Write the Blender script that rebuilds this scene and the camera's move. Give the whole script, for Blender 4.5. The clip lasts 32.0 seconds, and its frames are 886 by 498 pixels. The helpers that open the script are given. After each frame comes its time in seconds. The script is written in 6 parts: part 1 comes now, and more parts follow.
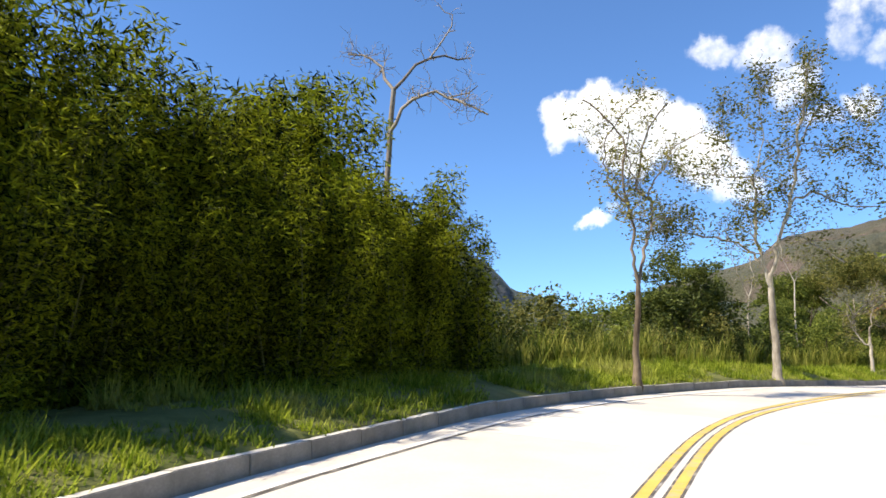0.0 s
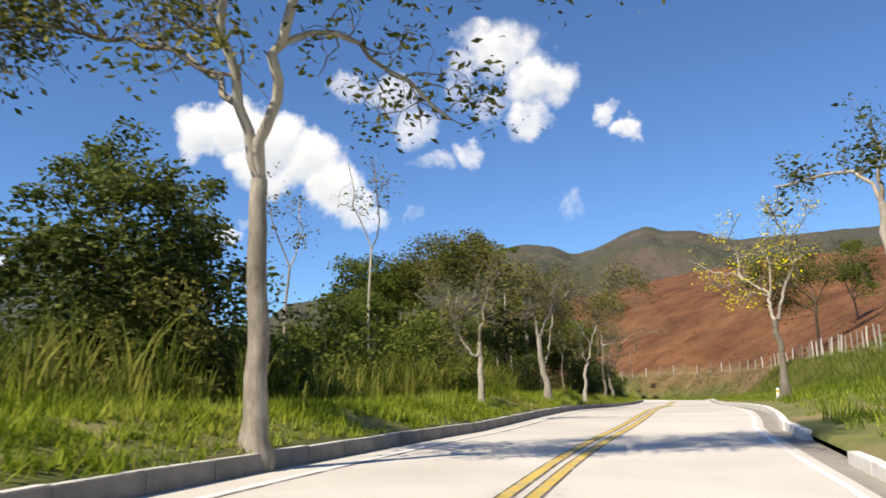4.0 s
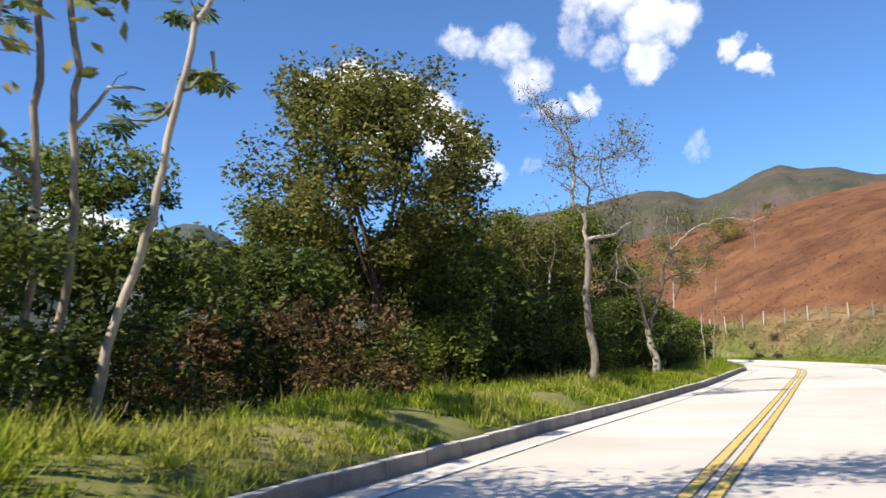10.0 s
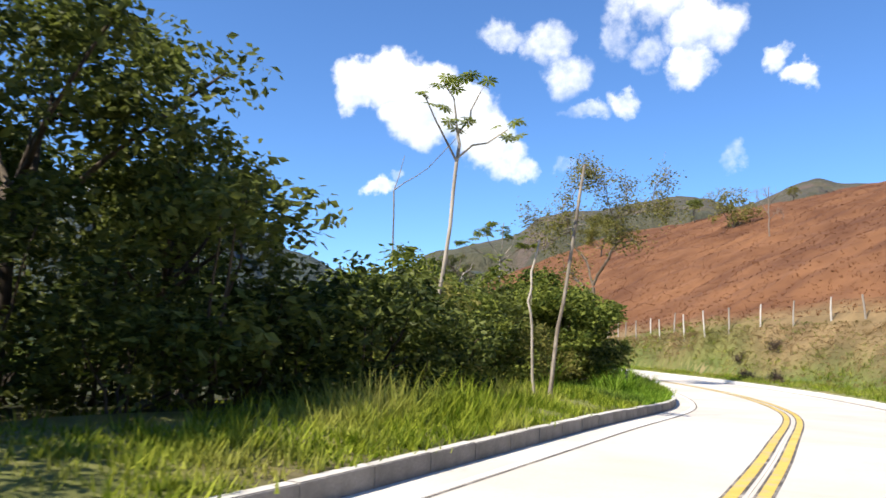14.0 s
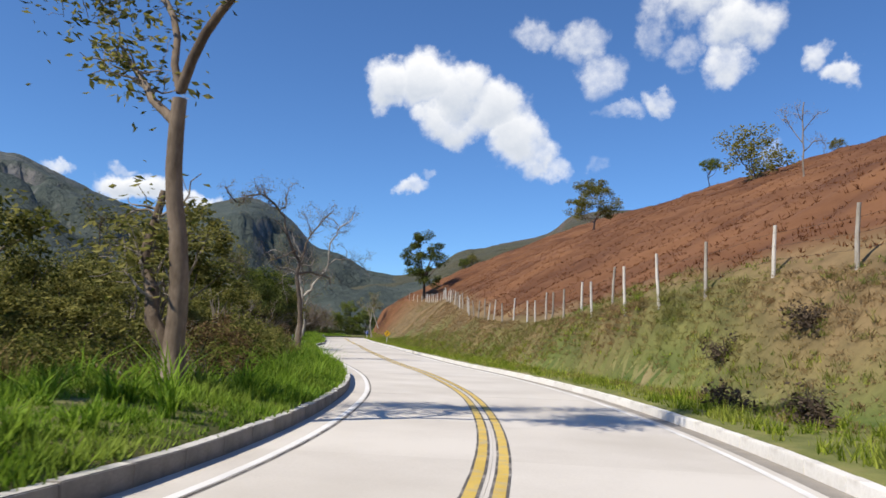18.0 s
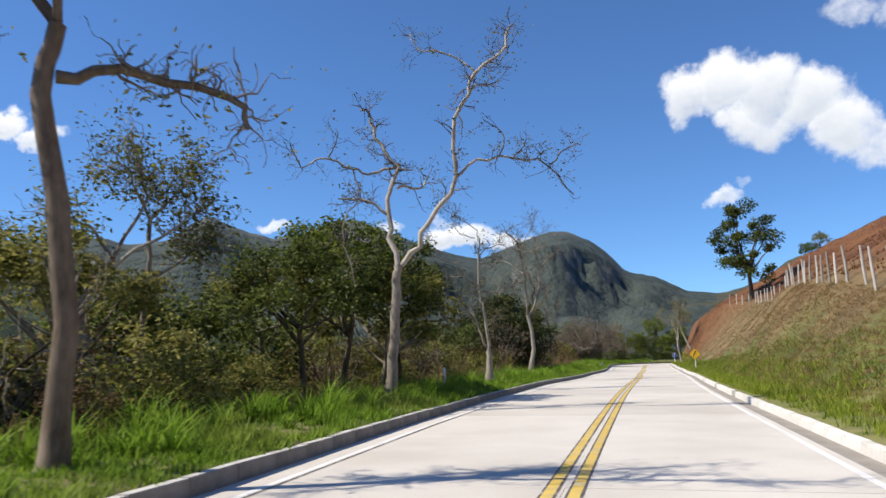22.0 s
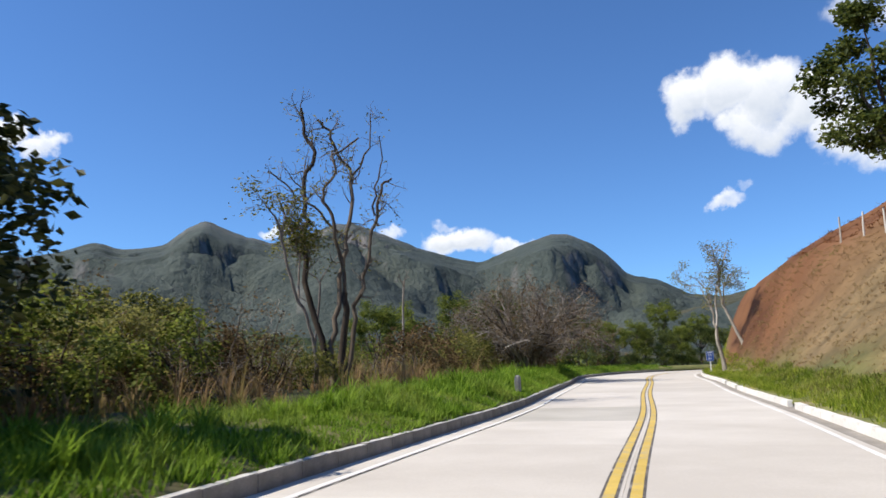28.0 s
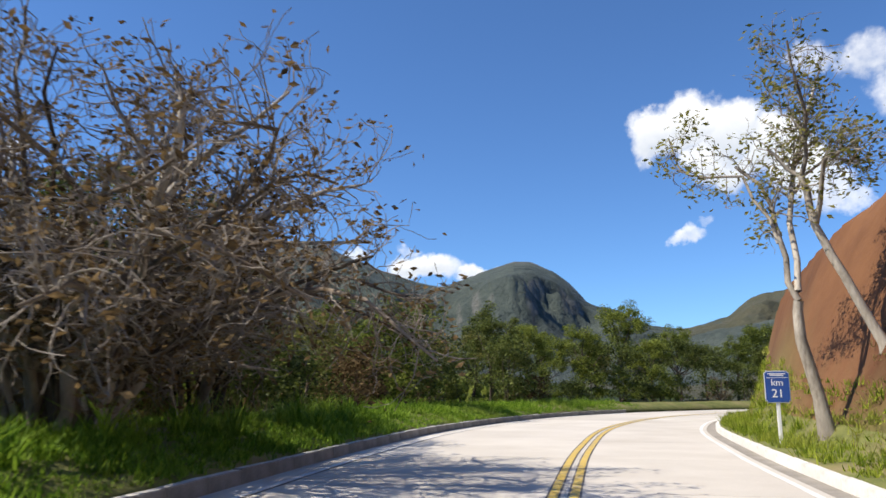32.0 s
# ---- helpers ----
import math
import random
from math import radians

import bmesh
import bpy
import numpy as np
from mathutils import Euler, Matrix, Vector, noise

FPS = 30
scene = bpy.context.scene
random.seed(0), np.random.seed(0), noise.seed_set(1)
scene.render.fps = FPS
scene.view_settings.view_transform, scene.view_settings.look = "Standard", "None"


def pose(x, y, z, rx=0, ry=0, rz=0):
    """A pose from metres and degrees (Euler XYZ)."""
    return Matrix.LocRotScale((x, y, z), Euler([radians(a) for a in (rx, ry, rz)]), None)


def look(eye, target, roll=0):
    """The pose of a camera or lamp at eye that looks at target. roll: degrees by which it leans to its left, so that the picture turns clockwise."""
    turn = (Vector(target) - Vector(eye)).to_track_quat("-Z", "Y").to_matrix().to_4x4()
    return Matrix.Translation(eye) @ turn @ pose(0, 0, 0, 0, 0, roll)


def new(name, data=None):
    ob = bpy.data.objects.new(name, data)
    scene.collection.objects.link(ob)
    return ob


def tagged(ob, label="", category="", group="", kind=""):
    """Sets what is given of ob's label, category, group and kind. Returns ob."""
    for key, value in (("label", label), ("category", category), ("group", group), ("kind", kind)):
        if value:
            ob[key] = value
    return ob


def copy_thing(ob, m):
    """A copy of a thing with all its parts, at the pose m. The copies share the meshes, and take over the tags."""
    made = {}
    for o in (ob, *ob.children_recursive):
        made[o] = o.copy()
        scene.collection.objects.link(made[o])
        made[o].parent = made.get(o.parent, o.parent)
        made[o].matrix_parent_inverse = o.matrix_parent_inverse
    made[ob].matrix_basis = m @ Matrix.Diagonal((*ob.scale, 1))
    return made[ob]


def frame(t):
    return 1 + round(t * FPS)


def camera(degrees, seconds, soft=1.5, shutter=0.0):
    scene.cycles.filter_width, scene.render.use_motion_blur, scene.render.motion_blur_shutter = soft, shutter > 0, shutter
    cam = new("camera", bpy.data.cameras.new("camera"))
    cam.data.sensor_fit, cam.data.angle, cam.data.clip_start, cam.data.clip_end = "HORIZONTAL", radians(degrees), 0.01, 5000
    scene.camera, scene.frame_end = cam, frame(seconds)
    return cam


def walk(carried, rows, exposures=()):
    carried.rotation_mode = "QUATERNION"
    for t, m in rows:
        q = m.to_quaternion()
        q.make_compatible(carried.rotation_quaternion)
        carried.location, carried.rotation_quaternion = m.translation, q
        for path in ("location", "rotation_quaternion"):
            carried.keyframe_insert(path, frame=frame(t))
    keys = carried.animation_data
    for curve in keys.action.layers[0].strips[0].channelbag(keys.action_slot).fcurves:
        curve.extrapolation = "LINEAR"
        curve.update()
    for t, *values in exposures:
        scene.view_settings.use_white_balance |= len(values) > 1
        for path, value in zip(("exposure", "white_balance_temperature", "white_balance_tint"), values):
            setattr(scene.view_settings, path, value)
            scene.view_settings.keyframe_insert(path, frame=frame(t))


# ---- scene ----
cam = camera(60.86, 32.0, soft=1.6, shutter=0.12)
PATH = [
    (0.0, (12.60, -47.41, 0.67), (-2.20, -34.39, 4.07), -0.07),
    (0.5, (11.63, -45.46, 0.73), (-3.66, -32.97, 3.95), -0.40),
    (1.0, (10.70, -43.50, 0.78), (-5.20, -31.79, 3.96), 0.07),
    (1.5, (9.80, -41.47, 0.84), (-5.87, -29.53, 4.33), -0.06),
    (2.0, (8.79, -39.27, 0.90), (-5.31, -25.65, 4.88), -0.58),
    (2.5, (7.87, -36.93, 1.01), (-4.01, -21.34, 5.01), -2.20),
    (3.0, (7.15, -34.50, 1.11), (-3.06, -17.84, 5.36), -1.98),
    (3.5, (6.46, -32.10, 1.15), (-2.37, -14.68, 5.44), -0.60),
    (4.0, (5.89, -29.59, 1.19), (-1.03, -11.21, 4.97), -1.44),
    (4.5, (5.43, -27.03, 1.29), (1.33, -7.79, 4.92), -1.45),
    (6.5, (4.90, -15.23, 1.69), (2.22, 4.04, 6.34), -1.03),
    (7.0, (4.80, -12.24, 1.67), (1.00, 6.95, 5.80), -0.84),
    (7.5, (4.66, -9.09, 1.66), (-1.41, 9.78, 4.34), -0.84),
    (8.0, (4.45, -5.83, 1.67), (-2.17, 12.87, 4.21), -0.97),
    (8.5, (4.26, -2.58, 1.66), (-2.98, 15.70, 5.35), -0.07),
    (9.0, (4.02, 0.68, 1.64), (-4.49, 18.48, 4.96), 0.30),
    (9.5, (3.82, 3.97, 1.64), (-5.41, 21.46, 4.60), 0.51),
    (10.0, (3.69, 7.48, 1.60), (-6.19, 24.65, 4.29), -2.34),
    (10.5, (3.46, 10.96, 1.53), (-7.05, 27.76, 4.25), -2.10),
    (11.0, (3.22, 14.58, 1.47), (-6.80, 31.67, 4.24), 0.33),
    (11.5, (2.97, 18.28, 1.40), (-5.20, 36.32, 4.15), 1.29),
    (12.0, (2.67, 21.91, 1.34), (-5.23, 40.06, 4.20), 3.02),
    (12.5, (2.42, 25.53, 1.32), (-5.59, 43.58, 4.50), 3.47),
    (13.0, (2.20, 29.10, 1.30), (-7.10, 46.60, 4.01), 2.57),
    (13.5, (1.93, 32.69, 1.24), (-8.34, 49.66, 3.80), 2.28),
    (15.5, (0.93, 46.82, 1.25), (-9.76, 63.57, 3.49), 1.06),
    (16.0, (0.50, 50.49, 1.18), (-9.85, 67.45, 3.44), 0.99),
    (16.5, (0.03, 54.08, 1.06), (-10.42, 70.98, 3.40), 1.95),
    (17.0, (-0.57, 57.72, 0.96), (-11.28, 74.39, 3.63), 1.84),
    (17.5, (-1.36, 61.32, 0.92), (-12.17, 77.94, 3.53), 2.51),
    (18.0, (-2.34, 64.83, 0.87), (-13.56, 81.21, 3.33), 2.42),
    (18.5, (-3.63, 68.30, 0.85), (-16.17, 83.53, 4.12), 2.96),
    (19.0, (-5.31, 72.13, 0.86), (-19.88, 85.44, 4.12), 4.09),
    (19.5, (-7.49, 75.99, 0.86), (-23.00, 88.22, 3.97), 3.61),
    (20.0, (-10.16, 79.73, 0.85), (-26.62, 90.67, 3.94), 2.86),
    (20.5, (-13.10, 83.34, 0.87), (-29.90, 93.50, 4.73), 1.29),
    (21.0, (-16.21, 86.76, 0.91), (-33.68, 95.57, 5.09), 1.35),
    (21.5, (-19.36, 90.03, 0.94), (-37.05, 98.90, 3.81), 0.38),
    (22.0, (-22.64, 93.32, 0.96), (-39.39, 103.78, 4.10), -1.23),
    (22.5, (-25.91, 96.55, 0.97), (-42.56, 107.31, 3.62), -1.84),
    (23.0, (-28.99, 99.57, 1.01), (-45.12, 111.11, 3.59), -2.48),
    (23.5, (-32.15, 102.90, 1.08), (-48.08, 114.59, 4.15), -2.82),
    (24.0, (-35.25, 106.18, 1.12), (-51.43, 117.65, 3.68), -2.50),
    (24.5, (-38.31, 109.47, 1.16), (-54.83, 120.57, 3.18), -2.16),
    (26.5, (-51.29, 123.34, 1.33), (-68.41, 133.43, 3.65), -1.77),
    (27.0, (-54.26, 126.53, 1.37), (-71.27, 136.70, 4.03), -1.28),
    (27.5, (-57.16, 129.67, 1.40), (-74.00, 139.92, 4.73), -1.37),
    (28.0, (-60.16, 132.89, 1.44), (-76.92, 143.30, 4.71), -1.50),
    (28.5, (-63.15, 136.21, 1.50), (-81.21, 144.35, 4.26), -2.10),
    (29.0, (-66.14, 139.53, 1.55), (-84.87, 146.04, 4.18), -0.19),
    (29.5, (-69.06, 142.85, 1.56), (-87.90, 148.51, 5.15), -0.56),
    (30.0, (-72.13, 146.27, 1.60), (-90.33, 153.41, 5.82), -0.64),
    (30.5, (-75.36, 149.74, 1.65), (-93.01, 157.89, 6.34), 0.15),
    (31.0, (-78.67, 153.10, 1.72), (-95.82, 162.18, 6.59), 1.56),
    (31.5, (-81.76, 156.51, 1.80), (-98.54, 166.72, 5.59), 0.37),
    (32.0, (-84.77, 159.81, 1.89), (-100.91, 170.94, 5.80), 0.08),
]
EXPOSURES = [(0, .92, 7300, 10), (2, .78, 7300, 10), (4, .42, 7400, 10), (7, .3, 7400, 10), (9, .56, 7150, 10), (10, .68, 7000, 10), (11, .8, 7050, 10), (13, .82, 7000, 10), (16, .6, 6750, 10), (17.5, .28, 6750, 10), (19, .1, 6700, 10), (21, .22, 6750, 10), (24, .36, 6750, 10), (27, .32, 6650, 10), (29, .34, 6700, 10), (30, .5, 6650, 10), (31, .5, 6700, 10), (32, .42, 6850, 10)]
walk(cam, [(t, look(eye, target, roll)) for t, eye, target, roll in PATH], EXPOSURES)
SKY_STRENGTH, SUN_STRENGTH = 0.122, 5.0

# ---------------------------------------------------------------- world, sun
SUN_DIR = Vector((0.38, 0.925, 0)).normalized()          # the way the light travels over the ground
SUN_UP = radians(48.5)

world = bpy.data.worlds.new("world")
scene.world = world
world.use_nodes = True
wn, wl = world.node_tree.nodes, world.node_tree.links
wn.clear()
w_out = wn.new("ShaderNodeOutputWorld")
w_bg = wn.new("ShaderNodeBackground")
sky = wn.new("ShaderNodeTexSky")
sky.sky_type = "NISHITA"
sky.sun_disc = False
sky.sun_elevation = SUN_UP
sky.sun_rotation = math.atan2(-SUN_DIR.x, -SUN_DIR.y)
sky.altitude, sky.air_density, sky.dust_density, sky.ozone_density = 1300, 1.0, 0.05, 7.0
w_bg.inputs["Strength"].default_value = SKY_STRENGTH
wl.new(w_bg.outputs[0], w_out.inputs[0])


def wmath(op, a, b=None, c=None, clamp=False):
    n = wn.new("ShaderNodeMath")
    n.operation, n.use_clamp = op, clamp
    for i, v in enumerate((a, b, c)):
        if v is None:
            continue
        if isinstance(v, (int, float)):
            n.inputs[i].default_value = v
        else:
            wl.new(v, n.inputs[i])
    return n.outputs[0]


def way(az, el):
    """A direction: az degrees to the left of +y, el degrees up."""
    a, e = radians(az), radians(el)
    return Vector((-math.sin(a) * math.cos(e), math.cos(a) * math.cos(e), math.sin(e)))


# fair-weather cumulus: puffs (azimuth, height, half width, half height, density)
PUFFS = [(39.3, 19.0, 2.2, 2.4, 1.0), (36.6, 19.3, 2.6, 2.6, 1.0), (33.6, 18.9, 2.8, 2.7, 1.0), (31.0, 17.4, 2.8, 2.5, 1.0), (29.3, 15.4, 2.4, 2.2, .95), (34.2, 16.6, 2.8, 2.0, .95), (27.8, 14.0, 2.0, 1.5, .75), (26.2, 13.0, 1.6, .8, .5),
         (24.2, 22.6, 1.9, 2.0, .62), (27.0, 23.0, 2.0, 1.2, .42), (22.6, 20.2, 1.8, 2.2, .55), (19.0, 23.2, 1.7, 2.2, .62), (15.6, 25.6, 3.4, 2.4, .74), (12.6, 23.2, 2.9, 2.4, .90), (13.4, 20.4, 2.0, 1.9, .80), (16.8, 21.8, 1.7, 1.6, .5),
         (18.4, 18.2, 1.4, 1.0, .72), (21.4, 17.4, 2.2, .8, .52), (7.6, 20.4, 1.0, 1.1, .68), (6.2, 18.9, 1.3, 1.0, .78), (10.7, 14.0, .9, 1.6, .42),
         (37.2, 11.8, 1.3, .7, .75), (35.9, 12.5, .8, .6, .6), (23.0, 13.2, 1.2, .9, .45), (57.2, 9.9, 3.0, 1.3, 1.0), (53.2, 9.4, 2.6, .7, .9), (58.0, 11.4, 1.2, .6, .6), (62.4, 10.8, 1.2, .5, .6),
         (94.6, 18.6, 1.6, 1.6, .9), (93.4, 16.8, 2.4, 1.2, 1.0), (90.2, 16.9, 2.4, 1.3, 1.0), (87.4, 15.9, 1.7, .7, .75), (96.8, 16.6, 2.0, 1.0, .9), (101.5, 11.0, 2.4, 2.0, .9), (70.5, 11.0, 1.4, .5, .5)]
w_co = wn.new("ShaderNodeTexCoord")
w_n1, w_n2 = wn.new("ShaderNodeTexNoise"), wn.new("ShaderNodeTexNoise")
for n, sc, det, rough in ((w_n1, 13.0, 7, 0.58), (w_n2, 55.0, 5, 0.6)):
    n.inputs["Scale"].default_value, n.inputs["Detail"].default_value, n.inputs["Roughness"].default_value = sc, det, rough
    wl.new(w_co.outputs["Generated"], n.inputs["Vector"])
w_n3, w_off, w_amt, w_sum = (wn.new("ShaderNodeTexNoise"), *(wn.new("ShaderNodeVectorMath") for _ in range(3)))
w_n3.inputs["Scale"].default_value, w_n3.inputs["Detail"].default_value, w_n3.inputs["Roughness"].default_value = 11.0, 6, .6
wl.new(w_co.outputs["Generated"], w_n3.inputs["Vector"])
w_off.operation, w_amt.operation, w_sum.operation = "SUBTRACT", "SCALE", "ADD"
w_off.inputs[1].default_value = (.5, .5, .5)
w_amt.inputs["Scale"].default_value = .095
wl.new(w_n3.outputs["Color"], w_off.inputs[0])
wl.new(w_off.outputs[0], w_amt.inputs[0])
wl.new(w_amt.outputs[0], w_sum.inputs[0])
wl.new(w_co.outputs["Generated"], w_sum.inputs[1])
thick = None
low = None
for az, el, hw, hh, dens in PUFFS:
    c = way(az, el)
    right = Vector((math.cos(radians(az)), math.sin(radians(az)), 0))
    up = right.cross(c)
    terms = []
    for axis, half in ((right, hw), (up, hh)):
        d = wn.new("ShaderNodeVectorMath")
        d.operation = "DOT_PRODUCT"
        d.inputs[1].default_value = axis / radians(half)
        wl.new(w_sum.outputs[0], d.inputs[0])
        terms.append(wmath("ADD", d.outputs["Value"], -c.dot(axis) / radians(half)))
    d = wn.new("ShaderNodeVectorMath")
    d.operation = "DOT_PRODUCT"
    d.inputs[1].default_value = c
    wl.new(w_co.outputs["Generated"], d.inputs[0])
    front = wmath("GREATER_THAN", d.outputs["Value"], 0.8)
    r2 = wmath("ADD", wmath("MULTIPLY", terms[0], terms[0]), wmath("MULTIPLY", terms[1], terms[1]))
    puff = wmath("MULTIPLY", wmath("MULTIPLY", wmath("SUBTRACT", 1.25, r2, clamp=True), dens), front)
    shade = wmath("MULTIPLY", puff, wmath("MULTIPLY_ADD", terms[1], -0.35, 0.35, clamp=True))
    thick = puff if thick is None else wmath("MAXIMUM", thick, puff)
    low = shade if low is None else wmath("MAXIMUM", low, shade)
grain = wmath("ADD", wmath("MULTIPLY", w_n1.outputs["Fac"], 1.5), wmath("MULTIPLY", w_n2.outputs["Fac"], 0.5))
cover = wmath("ADD", wmath("MULTIPLY", thick, 1.30), wmath("MULTIPLY", wmath("SUBTRACT", grain, 1.05), 1.25))
w_ramp = wn.new("ShaderNodeMapRange")
w_ramp.interpolation_type = "SMOOTHSTEP"
w_ramp.inputs["From Min"].default_value, w_ramp.inputs["From Max"].default_value = 0.12, 1.25
wl.new(cover, w_ramp.inputs["Value"])
inside = wmath("MULTIPLY", w_ramp.outputs[0], wmath("MULTIPLY", thick, 4.0, clamp=True))
w_grey = wn.new("ShaderNodeMix")
w_grey.data_type = "RGBA"
w_grey.inputs[6].default_value, w_grey.inputs[7].default_value = (8.2, 8.3, 8.5, 1), (4.6, 5.1, 5.9, 1)
wl.new(wmath("MULTIPLY", low, 1.9, clamp=True), w_grey.inputs[0])
w_mix = wn.new("ShaderNodeMix")
w_mix.data_type = "RGBA"
wl.new(inside, w_mix.inputs[0])
w_deep = wn.new("ShaderNodeMix")
w_deep.data_type, w_deep.blend_type = "RGBA", "MULTIPLY"
w_deep.inputs[0].default_value = 1.0
w_deep.inputs[7].default_value = (.70, .92, 1.11, 1)          # clear, deep blue air
wl.new(sky.outputs[0], w_deep.inputs[6])
wl.new(w_deep.outputs[2], w_mix.inputs[6])
wl.new(w_grey.outputs[2], w_mix.inputs[7])
wl.new(w_mix.outputs[2], w_bg.inputs["Color"])

sun_data = bpy.data.lights.new("sun", "SUN")
sun_data.energy, sun_data.angle, sun_data.color = SUN_STRENGTH, radians(0.53), (1.0, 0.93, 0.82)
sun = new("sun", sun_data)
sun.matrix_world = look((0, 0, 60), Vector((0, 0, 60)) + SUN_DIR * math.cos(SUN_UP) - Vector((0, 0, math.sin(SUN_UP))))


# ---------------------------------------------------------------- materials
def mat(name, dark, light, scale=3.0, rough=0.85, bump=0.3, fine=30.0, leaf=0.0, by_object=0.0, by_island=0.0, coords="Object", spec=0.3,
        stain=None, stain_scale=0.4, stain_amount=0.35, stretch=None):
    """Two tones in a coarse and a fine noise, with relief; stain: a third tone in large patches; leaf: the share of light let through."""
    m = bpy.data.materials.new(name)
    m.use_nodes = True
    nt, ln = m.node_tree.nodes, m.node_tree.links
    bsdf = nt["Principled BSDF"]
    bsdf.inputs["Roughness"].default_value = rough
    bsdf.inputs["Specular IOR Level"].default_value = spec
    co = nt.new("ShaderNodeTexCoord")
    vec = co.outputs[coords]
    if stretch:
        mp = nt.new("ShaderNodeMapping")
        mp.inputs["Scale"].default_value = stretch
        ln.new(vec, mp.inputs["Vector"])
        vec = mp.outputs[0]
    facs = []
    for sc, det in ((scale, 5), (fine, 3)):
        n = nt.new("ShaderNodeTexNoise")
        n.inputs["Scale"].default_value, n.inputs["Detail"].default_value, n.inputs["Roughness"].default_value = sc, det, 0.6
        ln.new(vec, n.inputs["Vector"])
        facs.append(n.outputs["Fac"])
    add = nt.new("ShaderNodeMath")
    add.operation = "MULTIPLY_ADD"
    ln.new(facs[1], add.inputs[0])
    add.inputs[1].default_value = 0.5
    ln.new(facs[0], add.inputs[2])
    last = add.outputs[0]
    for amount, node, out in ((by_object, "ShaderNodeObjectInfo", "Random"), (by_island, "ShaderNodeNewGeometry", "Random Per Island")):
        if amount:
            r = nt.new(node)
            k = nt.new("ShaderNodeMath")
            k.operation = "MULTIPLY_ADD"
            ln.new(r.outputs[out], k.inputs[0])
            k.inputs[1].default_value = amount
            ln.new(last, k.inputs[2])
            j = nt.new("ShaderNodeMath")
            j.operation = "SUBTRACT"
            ln.new(k.outputs[0], j.inputs[0])
            j.inputs[1].default_value = amount / 2
            last = j.outputs[0]
    rg = nt.new("ShaderNodeMapRange")
    rg.inputs["From Min"].default_value, rg.inputs["From Max"].default_value = 0.5, 1.0
    ln.new(last, rg.inputs["Value"])
    mix = nt.new("ShaderNodeMix")
    mix.data_type = "RGBA"
    mix.inputs[6].default_value, mix.inputs[7].default_value = (*dark, 1), (*light, 1)
    ln.new(rg.outputs[0], mix.inputs[0])
    col = mix.outputs[2]
    if stain:
        n = nt.new("ShaderNodeTexNoise")
        n.inputs["Scale"].default_value, n.inputs["Detail"].default_value = stain_scale, 4
        ln.new(vec, n.inputs["Vector"])
        r2 = nt.new("ShaderNodeMapRange")
        r2.inputs["From Min"].default_value, r2.inputs["From Max"].default_value = 0.5, 0.72
        r2.inputs["To Max"].default_value = stain_amount
        ln.new(n.outputs["Fac"], r2.inputs["Value"])
        m2 = nt.new("ShaderNodeMix")
        m2.data_type = "RGBA"
        ln.new(r2.outputs[0], m2.inputs[0])
        ln.new(col, m2.inputs[6])
        m2.inputs[7].default_value = (*stain, 1)
        col = m2.outputs[2]
    ln.new(col, bsdf.inputs["Base Color"])
    if bump:
        b = nt.new("ShaderNodeBump")
        b.inputs["Strength"].default_value, b.inputs["Distance"].default_value = bump, 0.02
        ln.new(add.outputs[0], b.inputs["Height"])
        ln.new(b.outputs[0], bsdf.inputs["Normal"])
    if leaf:
        tr = nt.new("ShaderNodeBsdfTranslucent")
        ln.new(col, tr.inputs["Color"])
        ms = nt.new("ShaderNodeMixShader")
        ms.inputs[0].default_value = leaf
        ln.new(bsdf.outputs[0], ms.inputs[1])
        ln.new(tr.outputs[0], ms.inputs[2])
        ln.new(ms.outputs[0], nt["Material Output"].inputs["Surface"])
    return m


M_SLAB = mat("concrete_slab", (.49, .455, .405), (.61, .575, .52), .45, .9, .1, 30, by_object=.35, stain=(.42, .385, .33), stain_scale=.35, stain_amount=.45)
M_SLAB_OLD = mat("greyer_concrete_slab", (.40, .38, .335), (.50, .475, .425), .45, .9, .1, 30, stain=(.34, .32, .28), stain_scale=.5, stain_amount=.5)
# left kerb: shaded front and sunlit top put into two concrete tones, plus stains
M_KERB_SHADED = mat("kerb_shaded_face_concrete", (.16, .15, .14), (.31, .295, .275), 2, .9, .4, 40, by_object=.15, stain=(.09, .085, .075), stain_scale=1.6, stain_amount=.6)
M_KERB_LIT_TOP = mat("kerb_sunlit_top_concrete", (.46, .44, .41), (.64, .62, .58), 2, .9, .3, 40, by_object=.15, stain=(.28, .26, .23), stain_scale=1.2, stain_amount=.55)
M_KERBW = mat("kerb_whitewash", (.62, .60, .56), (.82, .81, .78), 3, .8, .3, 30, by_object=.25, stain=(.36, .32, .27), stain_scale=3, stain_amount=.6)
M_YELLOW = mat("yellow_road_paint", (.50, .345, .07), (.66, .48, .12), 2, .7, .15, 50, stain=(.38, .335, .25), stain_scale=5.0, stain_amount=.85)
M_WHITE = mat("white_road_paint", (.66, .65, .62), (.80, .79, .77), 2, .7, .1, 40, stain=(.45, .43, .40), stain_scale=1.0, stain_amount=.6)
M_BLACK = mat("black_road_paint", (.05, .045, .04), (.16, .145, .13), 3, .75, .15, 40, stain=(.42, .39, .35), stain_scale=4.0, stain_amount=.9)
M_JOINT = mat("joint_sealant", (.22, .205, .18), (.34, .32, .29), 4, .9, .2, 40)
M_GUTTER = mat("gutter_grit", (.22, .20, .17), (.36, .33, .29), 3, .95, .5, 60, stain=(.12, .10, .08), stain_scale=1.5)
